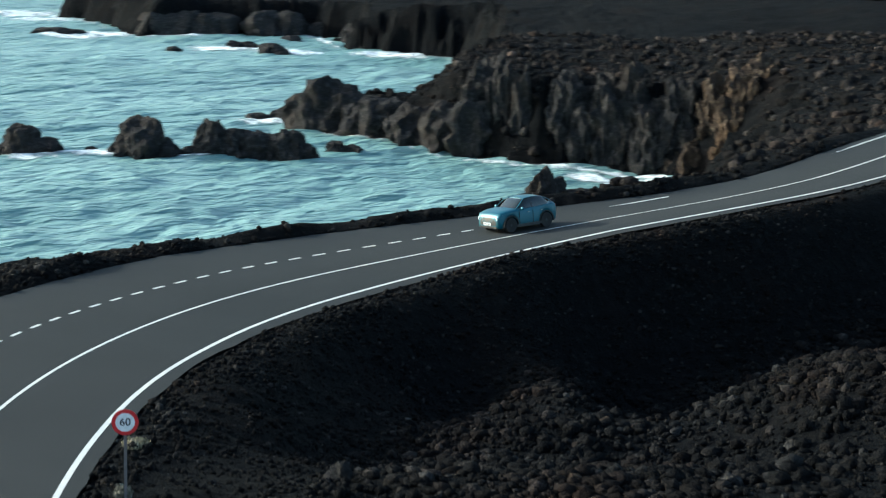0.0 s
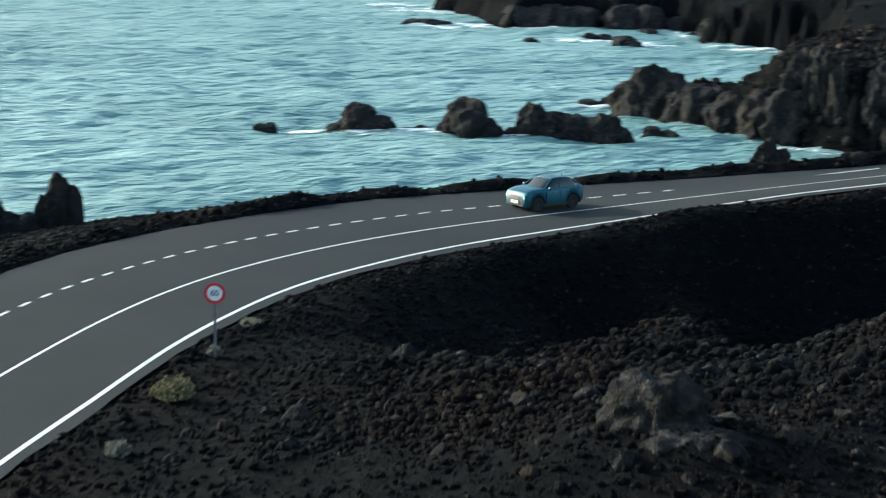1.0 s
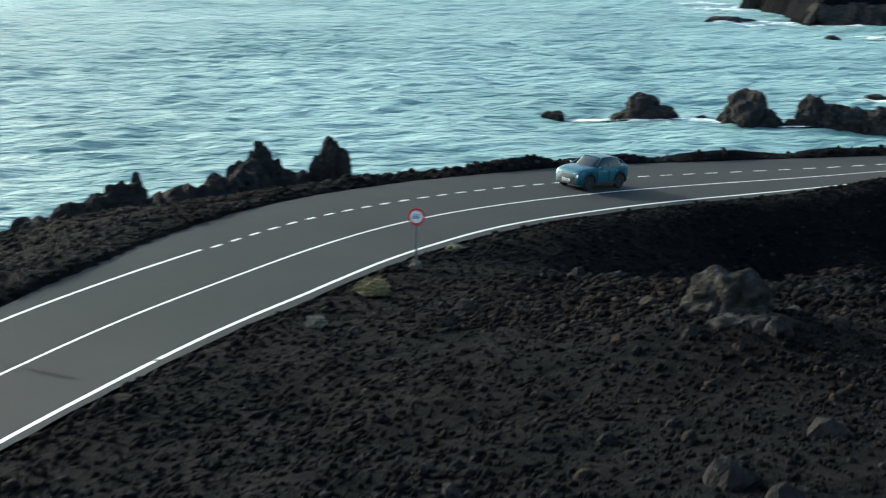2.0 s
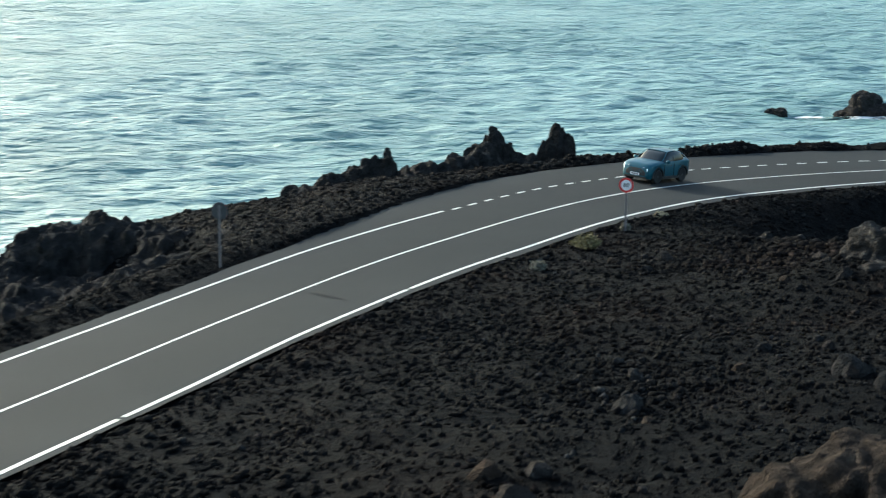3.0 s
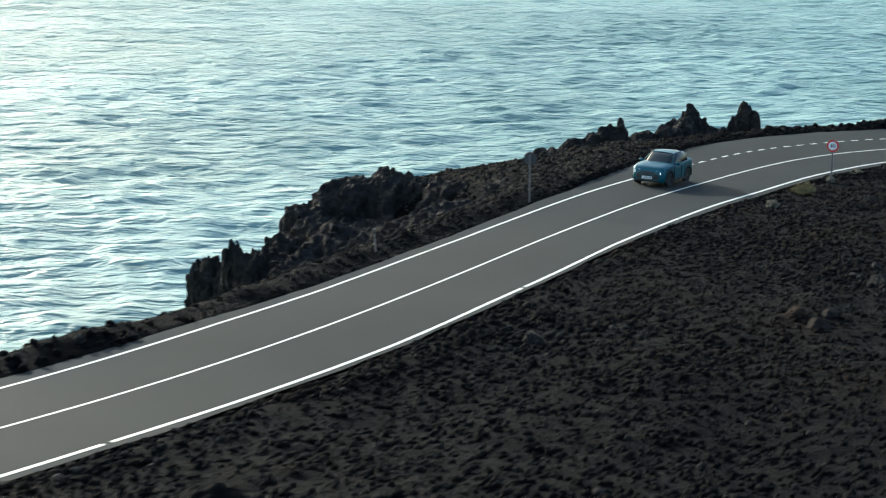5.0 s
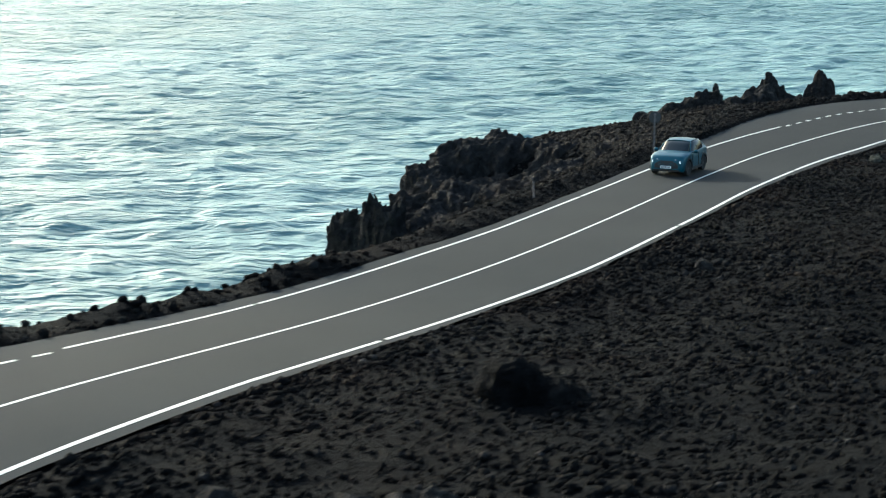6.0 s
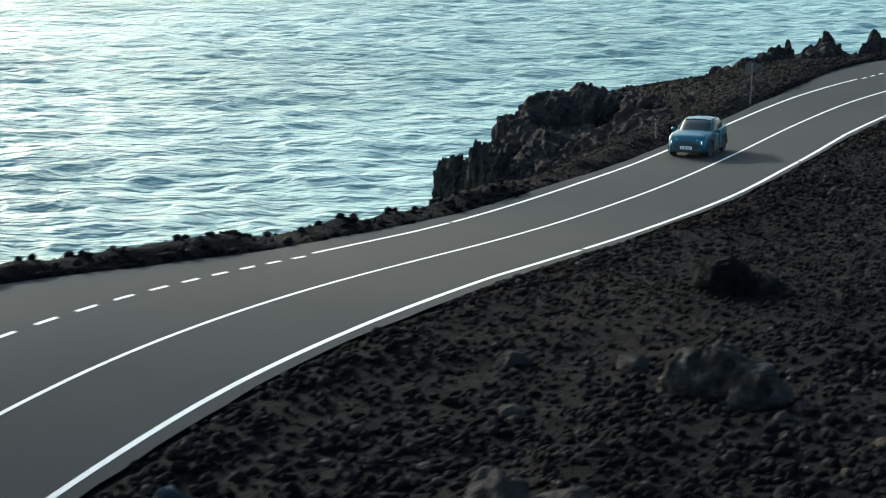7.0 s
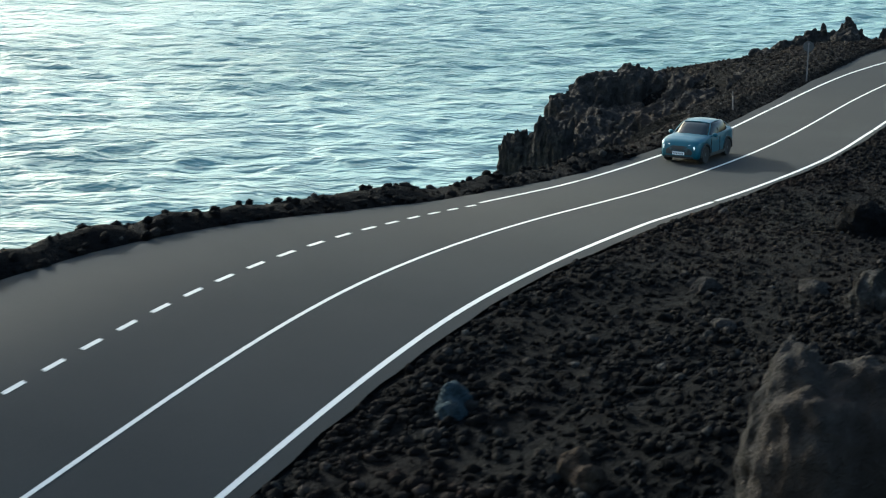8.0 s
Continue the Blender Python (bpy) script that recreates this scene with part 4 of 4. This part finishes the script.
        for ax in (AX_F, AX_R):
            bm = loft([[(ax + r * math.cos(a_) / CAR_FIT[0], s * yy, (RW + r * math.sin(a_)) / CAR_FIT[2]) for r, yy in ((0.405, 0.86), (0.405, 0.93), (0.45, 0.935), (0.46, 0.88))] for a_ in np.linspace(-0.15, math.pi + 0.15, 18)])
            part("wheel_arch", bm, M_BLACK, car)
        for x in (0.33, -0.72):
            part("door_handle", box(bmesh.new(), pose(x - 0.25, s * 0.925, 0.83), 0.19, 0.03, 0.03, 0.01), M_CHROME, car)
            seam = bmesh.new()
            box(seam, pose(x + 0.42, s * 0.914, 0.62), 0.012, 0.03, 0.56)
            part("door_seam", seam, M_BLACK, car)
        mir = new("mirror", None)
        bm = bmesh.new()
        bmesh.ops.create_uvsphere(bm, u_segments=14, v_segments=8, radius=0.5, matrix=pose(0.62, s * 1.02, 1.03, 0, 0, s * 8) @ Matrix.Diagonal((0.14, 0.24, 0.16, 1)))
        box(bm, pose(0.66, s * 0.88, 0.985), 0.08, 0.16, 0.035, 0.01)
        bpy.data.objects.remove(mir)
        part("mirror", bm, M_BLUE, car, "blue door mirror")
        # lights
        bm = loft([[(2.20 - 0.22 * f, s * (0.46 + 0.40 * f), 0.80 + 0.05 * f), (2.325 - 0.26 * f, s * (0.42 + 0.44 * f), 0.75 + 0.05 * f), (2.10 - 0.2 * f, s * (0.44 + 0.38 * f), 0.72 + 0.05 * f)] for f in np.linspace(0, 1, 6)])
        part("headlight", bm, M_LAMP, car, "slim clear headlamp")
        bm = loft([[(2.335 - 0.06 * f, s * (0.67 + 0.04 * f), 0.72 - 0.24 * f), (2.325 - 0.06 * f, s * (0.705 + 0.04 * f), 0.72 - 0.24 * f), (2.12 - 0.1 * f, s * (0.70 + 0.04 * f), 0.72 - 0.24 * f)] for f in np.linspace(0, 1, 5)])
        part("running_light", bm, M_DAYLIGHT, car, "lit white running light")
        part("tail_light", box(bmesh.new(), pose(-2.22, s * 0.62, 0.92, 0, 0, -s * 12), 0.1, 0.42, 0.07, 0.02), M_RED, car, "slim red tail lamp")
    # grille, bumper, plate
    bm = loft([[(2.36 - 0.05 * f * f - 0.05 * yy * yy, yy * (0.58 + 0.06 * f), 0.38 + 0.33 * f) for yy in (-1, -0.5, 0, 0.5, 1)] + [(2.14 - 0.1 * f, yy * 0.6, 0.42 + 0.24 * f) for yy in (0.9, -0.9)] for f in np.linspace(0, 1, 5)])
    grille = part("grille", bm, M_BLACK, car, "dark patterned front grille")
    for k in range(6):
        part("grille_bar", box(bmesh.new(), pose(2.345 - 0.01 * k, 0, 0.50 + 0.035 * k), 0.03, 0.8 + 0.02 * k, 0.009), M_BLUE, grille)
    part("front_bumper", box(bmesh.new(), pose(2.24, 0, 0.30), 0.16, 1.36, 0.13, 0.04), M_BLACK, car, "black lower front bumper")
    part("rear_bumper", box(bmesh.new(), pose(-2.24, 0, 0.42), 0.14, 1.42, 0.22, 0.05), M_BLACK, car)
    plate = part("number_plate", box(bmesh.new(), pose(2.372, 0, 0.43), 0.02, 0.54, 0.12, 0.004), M_PLATE, car, "white front number plate", False)
    for k in range(7):
        part("plate_bar", box(bmesh.new(), pose(2.384, -0.2 + k * 0.066, 0.43), 0.004, 0.034, 0.07), M_BAR, plate, "", False)
    bm = bmesh.new()
    for s in (-1, 1):
        box(bm, pose(1.02, s * 0.32, 1.0, 0, -28, s * 12), 0.02, 0.55, 0.02)
    part("wiper", bm, M_BLACK, car)
    box_ = bmesh.new()
    bmesh.ops.create_cone(box_, segments=10, radius1=0.04, radius2=0.008, depth=0.10, matrix=pose(-1.3, 0, 1.46) @ Matrix.Diagonal((2.2, 1, 1, 1)))
    part("aerial", box_, M_BLACK, car)
    wheels = []
    for ax in (AX_F, AX_R):
        for s in (-1, 1):
            wheel = new("wheel")
            wheel.parent = car
            wheel.location = (ax * CAR_FIT[0], s * TRACK, RW)
            part("tyre", lathe([(0.235, -0.09), (0.30, -0.11), (0.33, -0.10), (RW, -0.075), (RW, 0.075), (0.33, 0.10), (0.30, 0.11), (0.235, 0.09)]), M_TYRE, wheel)
            bm = lathe([(0.24, s * 0.02), (0.24, s * 0.085), (0.215, s * 0.085), (0.205, s * 0.03)])
            bmesh.ops.create_cone(bm, segments=16, radius1=0.06, radius2=0.05, depth=0.03, cap_ends=True, matrix=pose(0, s * 0.075, 0, 90))
            for k in range(5):
                a_ = 360 / 5 * k
                box(bm, pose(0, 0, 0, 0, a_, 0) @ pose(0.13, s * 0.07, 0), 0.17, 0.025, 0.06, 0.008)
            part("rim", bm, M_ALLOY, wheel)
            wheels.append((wheel, ax, s))
    return car, wheels


the_car, car_wheels = build_car()

ROUTE_Y = np.linspace(60, -84, 4000)
ROUTE_S = np.concatenate([[0], np.cumsum(np.hypot(np.diff(road_x(ROUTE_Y)), np.diff(ROUTE_Y)))])
# seconds and metres run by the car's nose, counted from a point up the road
CAR_RUN = [(0, 92.8), (0.5, 97.5), (1.0, 102.6), (1.5, 107.7), (2.0, 113.3), (2.5, 118.75), (3.0, 124.1), (3.5, 129.45), (4.0, 134.9), (4.5, 140.1), (5.0, 145.7), (5.5, 151.6), (6.0, 157.8),
           (6.5, 164.4), (7.0, 171.3), (7.5, 177.7), (8.0, 183.3)]


def motions():
    run0 = CAR_RUN[0][1]
    rows = []
    for t, s in CAR_RUN:
        y_ = float(np.interp(s - 1.65 - 63.36, ROUTE_S, ROUTE_Y))
        p0 = Vector(road_point(np.float64(y_ + 0.5), -1.55, 0.006))
        p1 = Vector(road_point(np.float64(y_ - 0.5), -1.55, 0.006))
        fwd = (p1 - p0).normalized()
        side = Vector((road_point(np.float64(y_), 0.0) - road_point(np.float64(y_), -2.0))).normalized()
        up = fwd.cross(side).normalized()
        side = up.cross(fwd)
        m = Matrix((fwd, side, up)).transposed().to_4x4()
        m.translation = (p0 + p1) / 2
        rows.append((t, m))
    walk(the_car, rows)
    for wheel, ax, s in car_wheels:
        # the tread rolls with the run
        turns = []
        for k in range(0, 241):
            t = k / 30
            d_ = float(np.interp(t, [c[0] for c in CAR_RUN], [c[1] for c in CAR_RUN])) - run0
            turns.append((t, pose(ax * CAR_FIT[0], s * TRACK, RW, 0, math.degrees(d_ / RW), 0)))
        walk(wheel, turns)
    walk(sea, [(0, pose(0, 0, 0)), (4, pose(1.9, -2.6, 0.05)), (8, pose(3.9, -5.3, 0))])


motions()
